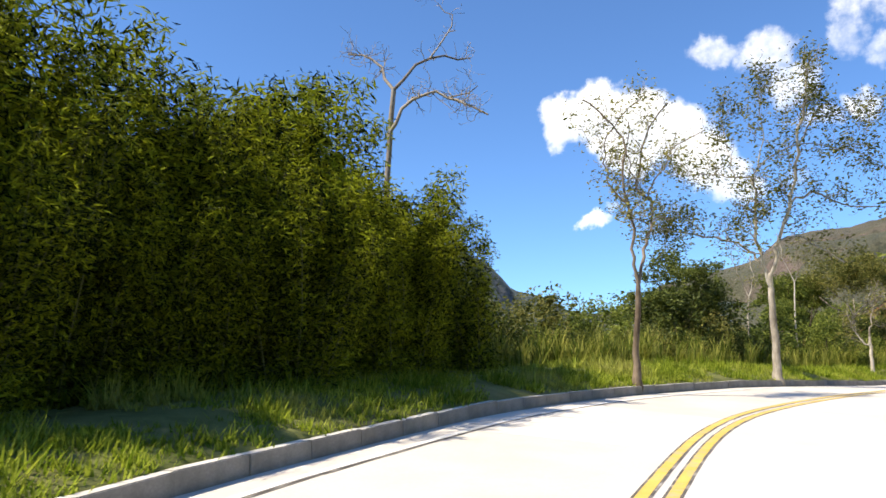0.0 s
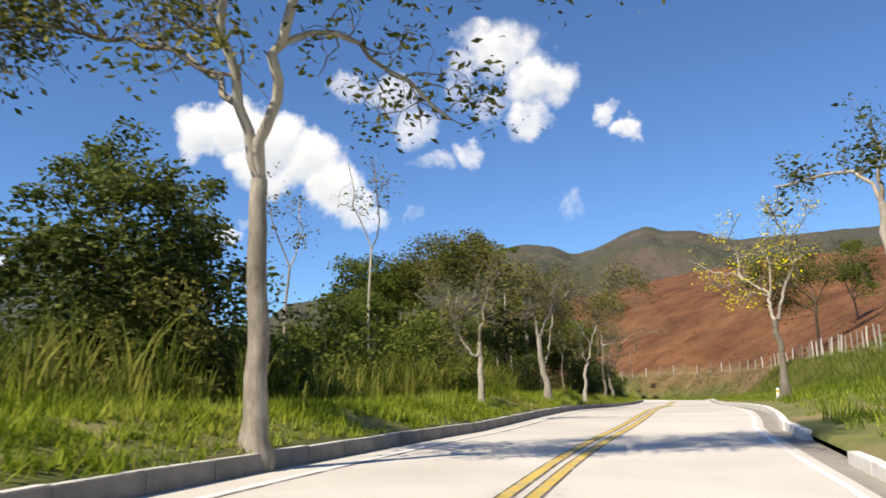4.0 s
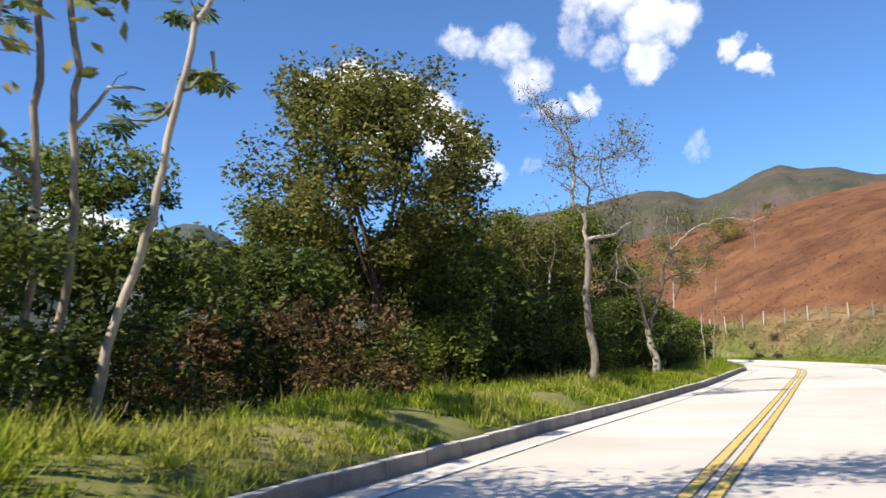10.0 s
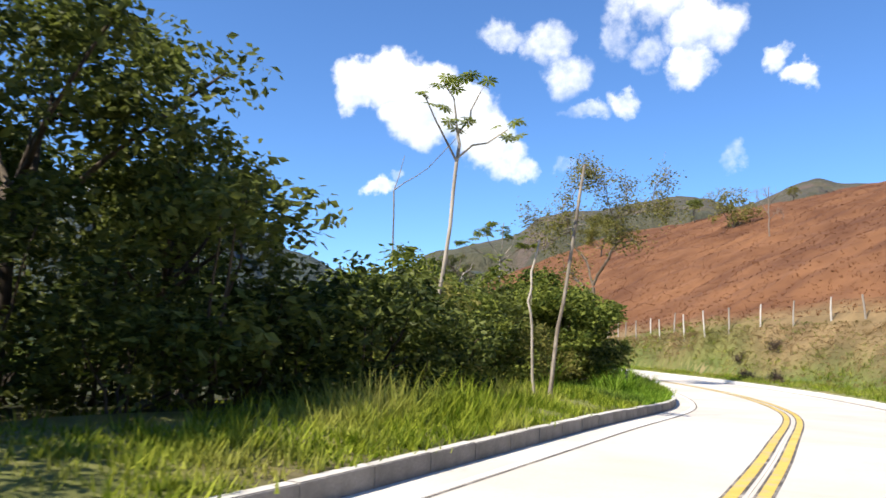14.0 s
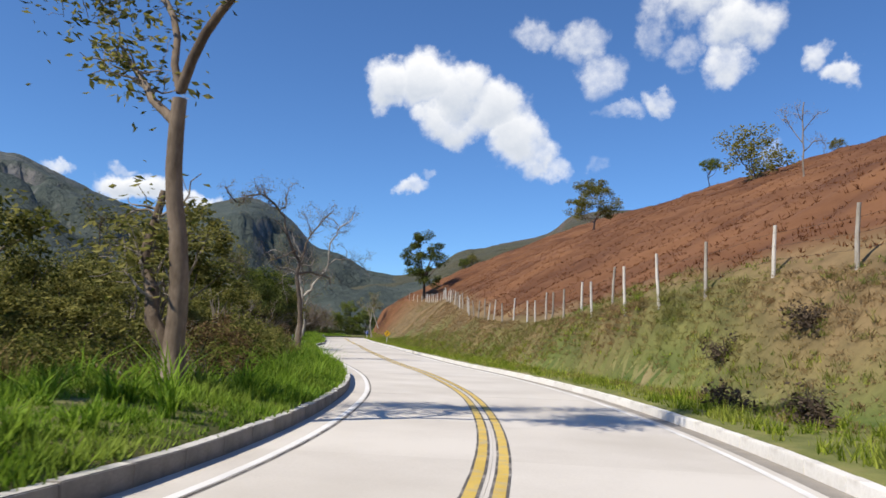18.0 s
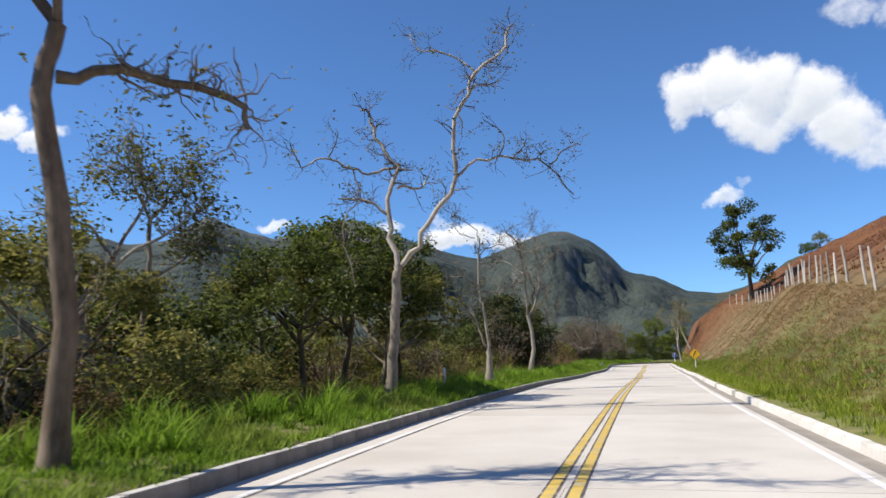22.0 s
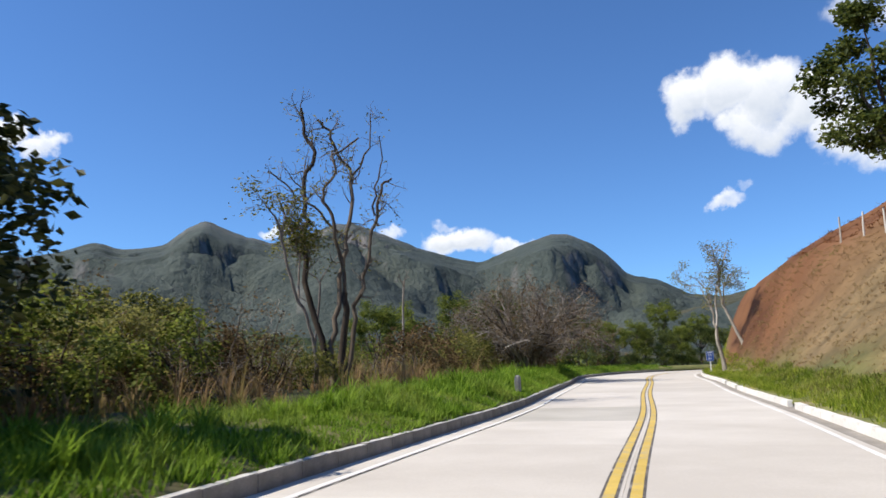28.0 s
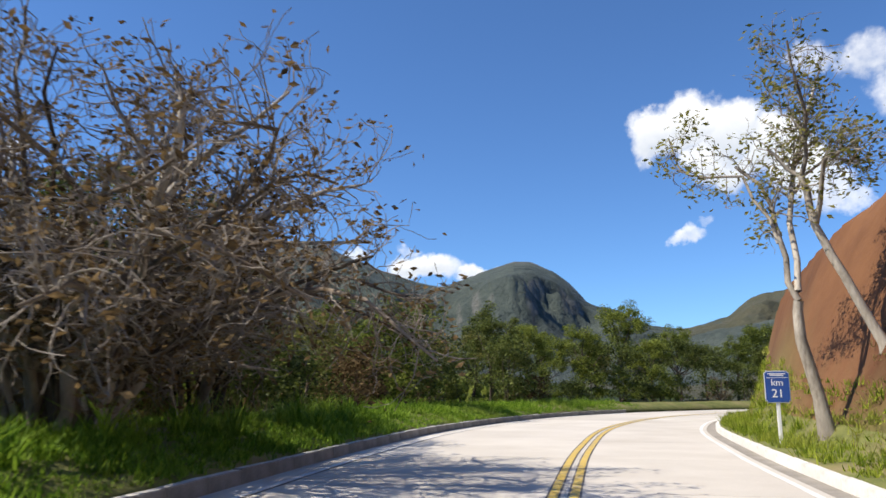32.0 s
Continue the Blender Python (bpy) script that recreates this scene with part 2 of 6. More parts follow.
M_VERGE = mat("verge_soil", (.075, .095, .022), (.20, .20, .065), 1.6, .95, .6, 25, stain=(.26, .20, .11), stain_scale=.45, stain_amount=.75)
M_GRASS = mat("verge_grass", (.11, .175, .012), (.40, .46, .058), .5, .6, 0, 5, leaf=.48, by_island=.7, spec=.12, stain=(.42, .35, .16), stain_scale=.5, stain_amount=.55)
M_LUSH = mat("lush_verge_grass", (.070, .155, .010), (.26, .40, .045), .5, .6, 0, 5, leaf=.45, by_island=.7, spec=.12, stain=(.34, .33, .10), stain_scale=.4, stain_amount=.4)
M_DRY = mat("dry_grass", (.19, .125, .062), (.40, .28, .145), .6, .85, 0, 5, leaf=.45, by_island=.5, spec=.08, stain=(.17, .20, .05), stain_scale=.22, stain_amount=.85)
M_REED = mat("tall_reed", (.09, .13, .016), (.34, .34, .08), .6, .65, 0, 4, leaf=.45, by_island=.8, spec=.12)
M_MEADOW = mat("rough_meadow_grass", (.10, .15, .02), (.31, .33, .08), .5, .65, 0, 5, leaf=.4, by_island=.7, spec=.15, stain=(.32, .24, .11), stain_scale=.25, stain_amount=.75)
M_FERN = mat("red_brown_bracken", (.135, .056, .026), (.27, .125, .06), .12, .9, 0, 3, leaf=.45, by_island=.35, spec=.05)
M_LEAF = mat("green_leaves", (.060, .090, .014), (.25, .29, .055), .8, .6, 0, 6, leaf=.48, by_object=.35, by_island=.7, spec=.2)
M_LEAF_DARK = mat("dark_green_leaves", (.034, .054, .010), (.155, .185, .042), .8, .55, 0, 6, leaf=.42, by_object=.3, by_island=.7, spec=.25)
M_LEAF_OLIVE = mat("olive_leaves", (.085, .098, .020), (.31, .29, .085), .8, .6, 0, 6, leaf=.5, by_object=.35, by_island=.7, spec=.18)
M_BARK_MID = mat("warm_brown_bark", (.075, .055, .038), (.26, .205, .155), 2.6, .95, .8, 16, by_object=.3, stretch=(1, 1, .35), stain=(.42, .38, .33), stain_scale=.9, stain_amount=.45)
M_LEAF_BROWN = mat("brown_dry_leaves", (.065, .042, .020), (.21, .145, .07), .8, .8, 0, 6, leaf=.3, by_object=.3, by_island=.8, spec=.1)
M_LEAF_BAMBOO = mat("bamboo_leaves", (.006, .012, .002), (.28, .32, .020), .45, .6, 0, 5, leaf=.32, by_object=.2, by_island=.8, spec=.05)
M_LEAF_MANGO = mat("mango_leaves", (.014, .027, .006), (.095, .105, .030), .8, .6, 0, 6, leaf=.25, by_island=.8, spec=.25)
M_FLOWER = mat("yellow_blossom", (.80, .66, .01), (.95, .86, .03), 3, .6, 0, 10, leaf=.3, by_island=.4)
M_BARK = mat("pale_bark", (.16, .135, .105), (.50, .455, .385), 2.6, .9, .8, 16, by_object=.4, stretch=(1, 1, .35), stain=(.065, .052, .04), stain_scale=1.4, stain_amount=.75)
M_BARK_BROWN = mat("brown_bark", (.032, .024, .018), (.13, .105, .08), 3, .95, .7, 20, by_object=.5, stretch=(1, 1, .35))
M_BARK_GREY = mat("grey_twigs", (.12, .10, .085), (.30, .265, .22), 3, .9, .3, 20, by_object=.4)
M_CANE = mat("bamboo_cane", (.05, .06, .015), (.16, .16, .05), 2, .5, .1, 12, by_island=.5)
M_POST = mat("weathered_fence_post", (.28, .25, .21), (.60, .57, .52), 4, .9, .5, 30, by_object=.9, stretch=(1, 1, .3))
M_WIRE = mat("rusty_wire", (.06, .05, .045), (.13, .11, .10), 5, .6, 0, 20)
M_SIGN_Y = mat("yellow_sign_sheet", (.62, .36, .02), (.72, .43, .03), 2, .45, 0, 20)
M_SIGN_B = mat("blue_sign_sheet", (.018, .06, .24), (.03, .085, .31), 2, .45, 0, 20)
M_SIGN_W = mat("white_sign_paint", (.72, .72, .71), (.82, .82, .81), 2, .5, 0, 20)
M_SIGN_K = mat("black_sign_paint", (.012, .012, .012), (.03, .03, .03), 2, .5, 0, 20)
M_STONE = mat("grey_bollard_concrete", (.20, .19, .175), (.36, .345, .32), 4, .9, .5, 30, stain=(.08, .075, .065), stain_scale=4)
M_EARTH = mat("red_cut_earth", (.17, .085, .045), (.32, .18, .10), .8, .95, .9, 12, stain=(.10, .055, .03), stain_scale=.6)
M_STUMP = mat("burnt_shrub", (.035, .028, .022), (.12, .085, .055), 3, .95, .6, 18)


def mountain_mat(name, wood_a, wood_b, rock_a, rock_b, line, scale):
    """Forest below and bare rock on the steep and the high faces."""
    m = mat(name, wood_a, wood_b, scale, .95, 0, scale * 9)
    nt, ln = m.node_tree.nodes, m.node_tree.links
    bsdf = nt["Principled BSDF"]
    src = bsdf.inputs["Base Color"].links[0].from_socket
    geo, sep, sep2 = nt.new("ShaderNodeNewGeometry"), nt.new("ShaderNodeSeparateXYZ"), nt.new("ShaderNodeSeparateXYZ")
    ln.new(geo.outputs["Normal"], sep.inputs[0])
    ln.new(geo.outputs["Position"], sep2.inputs[0])
    co, n = nt.new("ShaderNodeTexCoord"), nt.new("ShaderNodeTexNoise")
    n.inputs["Scale"].default_value, n.inputs["Detail"].default_value, n.inputs["Roughness"].default_value = scale * 2.2, 8, .65
    ln.new(co.outputs["Object"], n.inputs["Vector"])
    steep = nt.new("ShaderNodeMapRange")
    steep.inputs["From Min"].default_value, steep.inputs["From Max"].default_value = .80, .55
    ln.new(sep.outputs["Z"], steep.inputs["Value"])
    high = nt.new("ShaderNodeMapRange")
    high.inputs["From Min"].default_value, high.inputs["From Max"].default_value = line * .7, line * 1.3
    ln.new(sep2.outputs["Z"], high.inputs["Value"])
    a = nt.new("ShaderNodeMath")
    a.operation = "MULTIPLY_ADD"
    ln.new(high.outputs[0], a.inputs[0])
    a.inputs[1].default_value = .75
    ln.new(steep.outputs[0], a.inputs[2])
    b = nt.new("ShaderNodeMath")
    b.operation = "MULTIPLY"
    ln.new(a.outputs[0], b.inputs[0])
    ln.new(n.outputs["Fac"], b.inputs[1])
    c = nt.new("ShaderNodeMapRange")
    c.inputs["From Min"].default_value, c.inputs["From Max"].default_value = .28, .62
    ln.new(b.outputs[0], c.inputs["Value"])
    rock = nt.new("ShaderNodeMix")
    rock.data_type = "RGBA"
    rock.inputs[6].default_value, rock.inputs[7].default_value = (*rock_a, 1), (*rock_b, 1)
    ln.new(n.outputs["Fac"], rock.inputs[0])
    bump = nt.new("ShaderNodeBump")
    bump.inputs["Strength"].default_value, bump.inputs["Distance"].default_value = .9, .35 / scale
    ln.new(n.outputs["Fac"], bump.inputs["Height"])
    ln.new(bump.outputs[0], bsdf.inputs["Normal"])
    mix = nt.new("ShaderNodeMix")
    mix.data_type = "RGBA"
    ln.new(c.outputs[0], mix.inputs[0])
    ln.new(src, mix.inputs[6])
    ln.new(rock.outputs[2], mix.inputs[7])
    ln.new(mix.outputs[2], bsdf.inputs["Base Color"])
    return m


# bluish, lifted forest and rock tones: distance haze put into the colour
M_MOUNT_HAZY = mountain_mat("hazy_forested_rock_mountain", (.028, .043, .040), (.094, .115, .100), (.098, .098, .098), (.27, .258, .24), 560, .006)
M_HILLS = mountain_mat("far_wooded_slopes", (.010, .022, .008), (.055, .078, .028), (.03, .045, .02), (.07, .085, .04), 900, .03)
M_RIDGE = mountain_mat("grassy_ridge", (.050, .058, .036), (.105, .098, .062), (.085, .066, .058), (.17, .130, .108), 420, .006)


# ---------------------------------------------------------------- mesh tools
def mesh_of(name, verts, faces, material=None, smooth=False):
    """A mesh from arrays; faces: one (n, k) array or a list of such."""
    me = bpy.data.meshes.new(name)
    verts = np.asarray(verts, np.float32)
    groups = faces if isinstance(faces, list) else [faces]
    groups = [np.asarray(f, np.int32) for f in groups if len(f)]
    me.vertices.add(len(verts))
    me.vertices.foreach_set("co", verts.ravel())
    me.loops.add(sum(f.size for f in groups))
    me.loops.foreach_set("vertex_index", np.concatenate([f.ravel() for f in groups]))
    sizes = np.concatenate([np.full(len(f), f.shape[1], np.int32) for f in groups])
    me.polygons.add(len(sizes))
    me.polygons.foreach_set("loop_start", np.concatenate([[0], np.cumsum(sizes)[:-1]]).astype(np.int32))
    me.polygons.foreach_set("use_smooth", np.full(len(sizes), smooth, bool))
    me.update(calc_edges=True)
    if material:
        me.materials.append(material)
    return me


def part(name, me, parent, label=""):
    ob = new(name, me)
    ob.parent = parent
    return tagged(ob, label, kind="stuff" if name in ("branchwork", "shoot_growth") else "")


def box_mesh(name, sx, sy, sz, material, bevel=0.0, z0=0.0):
    bm = bmesh.new()
    bmesh.ops.create_cube(bm, size=1.0)
    for v in bm.verts:
        v.co = Vector((v.co.x * sx, v.co.y * sy, (v.co.z + .5) * sz + z0))
    if bevel:
        bmesh.ops.bevel(bm, geom=bm.edges[:], offset=bevel, segments=2, affect="EDGES")
    me = bpy.data.meshes.new(name)
    bm.to_mesh(me)
    bm.free()
    me.materials.append(material)
    return me


def tubes(limbs, sides=6):
    """Verts and quads of tapered tubes; limbs: (points, radii)."""
    V, Q, n = [], [], 0
    for pts, rad in limbs:
        pts, rad = np.asarray(pts, float), np.asarray(rad, float)
        k = len(pts)
        t = np.gradient(pts, axis=0)
        t /= np.linalg.norm(t, axis=1)[:, None] + 1e-9
        ref = np.array([1.0, 0, 0]) if abs(t[0, 0]) < .8 else np.array([0, 1.0, 0])
        a = np.cross(t, ref)
        a /= np.linalg.norm(a, axis=1)[:, None] + 1e-9
        b = np.cross(t, a)
        ns = sides if rad[0] > .02 else 4 if rad[0] > .008 else 3
        ang = np.arange(ns) * 2 * np.pi / ns
        ring = a[:, None] * np.cos(ang)[None, :, None] + b[:, None] * np.sin(ang)[None, :, None]
        V.append((pts[:, None] + ring * rad[:, None, None]).reshape(-1, 3))
        i, j = np.meshgrid(np.arange(k - 1), np.arange(ns), indexing="ij")
        j2 = (j + 1) % ns
        Q.append(np.stack([i * ns + j, i * ns + j2, (i + 1) * ns + j2, (i + 1) * ns + j], -1).reshape(-1, 4) + n)
        n += k * ns
    return (np.concatenate(V), np.concatenate(Q)) if V else (np.zeros((0, 3)), np.zeros((0, 4), int))


def unit(rng, n):
    v = rng.normal(size=(n, 3))
    return v / np.linalg.norm(v, axis=1)[:, None]


def leaf_quads(rng, centres, size, slim=.5, droop=.25, flat=.35):
    """Folded leaves (two quads each) at the centres."""
    n = len(centres)
    d = unit(rng, n)
    d[:, 2] = d[:, 2] * flat - droop
    d /= np.linalg.norm(d, axis=1)[:, None]
    side = np.cross(d, unit(rng, n))
    side /= np.linalg.norm(side, axis=1)[:, None] + 1e-9
    nor = np.cross(side, d)
    s = (size * rng.uniform(.6, 1.4, n))[:, None]
    w = s * slim * .5
    tip, base = centres + d * s, centres
    mid = centres + d * s * .5 + nor * s * .08
    V = np.stack([base, mid + side * w, tip, mid - side * w], 1).reshape(-1, 3)
    return V, np.arange(n * 4).reshape(n, 4)


def join_vq(items):
    V, Q, n = [], [], 0
    for v, q in items:
        if len(v):
            V.append(v)
            Q.append(q + n)
            n += len(v)
    return np.concatenate(V), np.concatenate(Q)


def wander(rng, p, d, length, r0, r1, steps, bend, lift):
    """A crooked limb from p along d."""
    pts, rad, p, d = [p.copy()], [r0], p.copy(), d / (np.linalg.norm(d) + 1e-9)
    for i in range(steps):
        d = d + rng.normal(size=3) * bend + np.array([0, 0, lift])
        d /= np.linalg.norm(d)
        p = p + d * length / steps
        pts.append(p.copy())
        rad.append(r0 + (r1 - r0) * (i + 1) / steps)
    return np.array(pts), np.array(rad), d


def twigs(rng, limbs, count, length, levels=2, bend=.42, lift=.06):
    """Side twigs on the limbs, and their twigs; the twigs and the places of leaves."""
    out, tips = [], []
    level = limbs
    for k in range(levels):
        nxt = []
        weights = np.array([np.linalg.norm(np.diff(p, axis=0), axis=1).sum() for p, r in level])
        weights = weights / weights.sum()
        total = count * (3 ** k)
        for i in rng.choice(len(level), size=total, p=weights):
            pts, rad = level[i]
            a = rng.uniform(.3 if k == 0 else .15, 1.0) * (len(pts) - 1)
            j = min(int(a), len(pts) - 2)
            p = pts[j] + (pts[j + 1] - pts[j]) * (a - j)
            t = pts[j + 1] - pts[j]
            t = t / (np.linalg.norm(t) + 1e-9)
            d = t * .6 + unit(rng, 1)[0] * .9 + np.array([0, 0, .12])
            r = max(.004, rad[j] * .42)
            L = length * (.55 ** k) * rng.uniform(.6, 1.35)
            q, rr, _ = wander(rng, p, d, L, min(r, .036 / (k + 1)), .0065, 5, bend, lift)
            nxt.append((q, rr))
        out += nxt
        level = nxt
    for q, _ in level:
        tips += [q[-1], q[-2], q[1] * .5 + q[2] * .5]
    return out, np.array(tips)


# ---------------------------------------------------------------- the road's line
LINE = np.array([(25.6, -74.5, -1.29), (20.3, -64.2, -1.02), (15.1, -54.0, -0.74), (9.8, -43.8, -0.47), (5.2, -32.9, -0.11), (3.9, -21.3, 0.26), (3.5, -9.8, 0.43), (2.8, 1.7, 0.40), (2.2, 13.1, 0.24), (1.5, 24.6, 0.08), (0.8, 36.1, -0.01), (0.1, 47.5, -0.03), (-1.4, 58.9, -0.30), (-5.2, 69.5, -0.40), (-11.1, 79.1, -0.39), (-18.4, 87.8, -0.33), (-26.4, 96.1, -0.27), (-34.3, 104.4, -0.15), (-42.2, 112.8, -0.04), (-50.0, 121.3, 0.06), (-57.7, 129.8, 0.16), (-65.6, 138.2, 0.27), (-73.3, 146.7, 0.37), (-81.2, 155.0, 0.52), (-89.0, 163.5, 0.70), (-96.9, 171.9, 0.84), (-104.2, 180.7, 0.94), (-110.1, 190.6, 1.04), (-113.5, 201.6, 1.14), (-113.7, 213.1, 1.24), (-110.7, 224.2, 1.34), (-105.1, 234.3, 1.44)])


def dense(ctrl, step=0.5):
    p = np.vstack([2 * ctrl[0] - ctrl[1], ctrl, 2 * ctrl[-1] - ctrl[-2]])
    out = []
    for i in range(1, len(p) - 2):
        u = np.linspace(0, 1, 24, endpoint=False)[:, None]
        a, b, c, d = p[i - 1], p[i], p[i + 1], p[i + 2]
        out.append(.5 * (2 * b + (c - a) * u + (2 * a - 5 * b + 4 * c - d) * u ** 2 + (3 * b - a - 3 * c + d) * u ** 3))
    return np.vstack(out + [ctrl[-1:]])


ROAD = dense(LINE)
SEG = np.linalg.norm(np.diff(ROAD[:, :2], axis=0), axis=1)
RS = np.concatenate([[0], np.cumsum(SEG)])
RS -= RS[int(np.argmin(np.hypot(ROAD[:, 0] - 11.9, ROAD[:, 1] + 48.0)))]     # s = 0 beside the first step of the walk
TAN = np.gradient(ROAD[:, :2], axis=0)
TAN /= np.linalg.norm(TAN, axis=1)[:, None]
S_END = float(RS[-1])
S_START = float(RS[0])


def tilt(s, d):
    """The crossfall of the first bend: its outer side is raised."""
    return np.interp(s, [-10, 0, 6, 12, 18, 24, 30, 36, 46], [-.02, -.02, .038, .075, .083, .07, .027, -.004, 0]) * np.clip(1 - d, -4, 7)


def on_road(s, d=0.0, h=0.0):
    """World places at s metres along the centre line, d metres to its right, h above the road."""
    s, d, h = np.broadcast_arrays(np.asarray(s, float), np.asarray(d, float), np.asarray(h, float))
    x, y, z = (np.interp(s, RS, ROAD[:, i]) for i in range(3))
    tx, ty = np.interp(s, RS, TAN[:, 0]), np.interp(s, RS, TAN[:, 1])
    k = np.hypot(tx, ty)
    return np.stack([x + ty / k * d, y - tx / k * d, z + h + tilt(s, d)], -1)


def road_turn(s):
    """The heading at s: degrees about z, 0 along +y."""
    return math.degrees(math.atan2(-np.interp(s, RS, TAN[:, 0]), np.interp(s, RS, TAN[:, 1])))


def to_road(x, y):
    """s and d of places."""
    x, y = np.asarray(x, float).ravel(), np.asarray(y, float).ravel()
    s, d = np.empty(len(x)), np.empty(len(x))
    for i in range(0, len(x), 4000):
        X, Y = x[i:i + 4000, None], y[i:i + 4000, None]
        j = ((X - ROAD[None, ::2, 0]) ** 2 + (Y - ROAD[None, ::2, 1]) ** 2).argmin(1) * 2
        t = TAN[j]
        vx, vy = x[i:i + 4000] - ROAD[j, 0], y[i:i + 4000] - ROAD[j, 1]
        along = np.clip(vx * t[:, 0] + vy * t[:, 1], -.6, .6)
        s[i:i + 4000] = RS[j] + along
        d[i:i + 4000] = np.sign(vx * t[:, 1] - vy * t[:, 0]) * np.hypot(vx - along * t[:, 0], vy - along * t[:, 1])
    return s, d


def table(pairs):
    a = np.array(pairs, float)
    return lambda s: np.interp(s, a[:, 0], a[:, 1])


KL = table([(-40, 3.75), (0, 3.7), (6, 3.67), (12, 3.4), (18, 3.1), (24, 2.9), (30, 2.9), (36, 2.95), (47, 3.1), (58, 3.4), (70, 3.35), (85, 2.8), (120, 2.8), (140, 3.0), (165, 3.9), (188, 4.3), (202, 3.75),
            (228, 3.6), (245, 4.1), (262, 4.8), (350, 4.8)])                  # left kerb's face
KR = table([(-40, 3.5), (28, 3.45), (36, 3.0), (46, 3.5), (120, 3.45), (350, 3.45)])   # right kerb's face
VR = table([(-40, 5), (40, 6), (60, 4), (95, 3.0), (120, 2.6), (150, 2.0), (170, 1.6), (200, 1.2), (235, 1.0), (250, 1.6), (262, 1.0), (350, 1.5)])
FD = table([(-40, 15), (30, 12.5), (45, 10.8), (100, 10.6), (115, 10.5), (124, 9.9), (130, 8.4), (139, 6.5), (146, 6.9), (156, 8), (165, 7.8), (185, 8.6), (205, 10.2),
            (222, 12.6), (240, 12.6), (254, 9.8), (264, 7.2), (275, 6.2), (300, 6.5), (350, 9)])
FH = table([(-40, 1.4), (45, 1.9), (62, 2.5), (85, 3.1), (124, 3.4), (131, 3.5), (139, 2.9), (155, 2.5), (165, 2.7), (174, 3.1), (185, 4.3), (203, 5.6), (216, 6.1),
            (235, 6.6), (250, 7.4), (258, 7.0), (266, 5.8), (275, 5.2), (350, 5)])
FALL = table([(-40, .03), (60, .05), (110, .10), (135, .20), (265, .26), (280, .05), (350, .02)])


VL = table([(-40, .25), (4, .25), (14, .3), (35, .45), (44, .5), (50, .52), (60, .48), (76, .42), (86, .26), (100, .18), (122, .3), (140, .22), (156, .12), (170, .18), (184, .2), (200, .2), (215, .3), (225, .5), (240, .45), (350, .35)])
RISE = table([(-40, .03), (28, .05), (40, .15), (56, .15), (80, .06), (100, .03), (350, .03)])
FB = table([(-40, 4), (122, 4), (131, 1.9), (152, 1.9), (166, 3.2), (190, 4), (205, 6), (350, 6)])


def relief(s, d):
    """The ground's height over the road at (s, d), without the fine unevenness."""
    left = -d - KL(s)
    right = d - KR(s)
    # left: verge, then the fall to the valley
    near = np.exp(-(left / 32) ** 2)
    hl = .15 + VL(s) * np.clip(left / 1.2, 0, 1) - np.clip(left - FB(s), 0, None) * (FALL(s) * near + .14 * (1 - near))
    hl = np.maximum(hl, -26 + .02 * np.clip(left - 90, 0, None))
    # right: verge, bank up to the fence, hill
    run = np.clip((right - VR(s)) / np.maximum(FD(s) - KR(s) - VR(s), .5), 0, 1)
    bank = run * run * (3 - 2 * run) * .5 + run * .5
    rise = RISE(s) * np.clip(right, 0, VR(s))
    hr = .15 + rise + bank * np.maximum(FH(s) - .15 - rise, .1)
    over = np.clip(d - FD(s), 0, None)
    hr = hr + 40 * (1 - np.exp(-over * .6 / 40))
    h = np.where(left > 0, hl, np.where(right > 0, hr, 0.0))
    return h


def bumps(x, y, s, d):
    """Unevenness away from the road."""
    off = np.clip(np.maximum(-d - KL(s), d - KR(s)), 0, None)
    a = np.clip((off - 1) / 6, 0, 1)
    return a * (.22 * np.sin(x * .9 + 1.3 * np.sin(y * .37)) * np.sin(y * .75 + 1.1 * np.sin(x * .31)) + .8 * np.clip((off - 12) / 40, 0, 1) * np.sin(x * .11 + 2) * np.sin(y * .093 + 1))


def ground_z(x, y):
    """The ground's height at world places beside the road."""
    s, d = to_road(x, y)
    z = np.interp(s, RS, ROAD[:, 2]) + tilt(s, d) + relief(s, d) + bumps(np.ravel(x), np.ravel(y), s, d)
    return z


def gz(x, y):
    return float(ground_z([x], [y])[0])


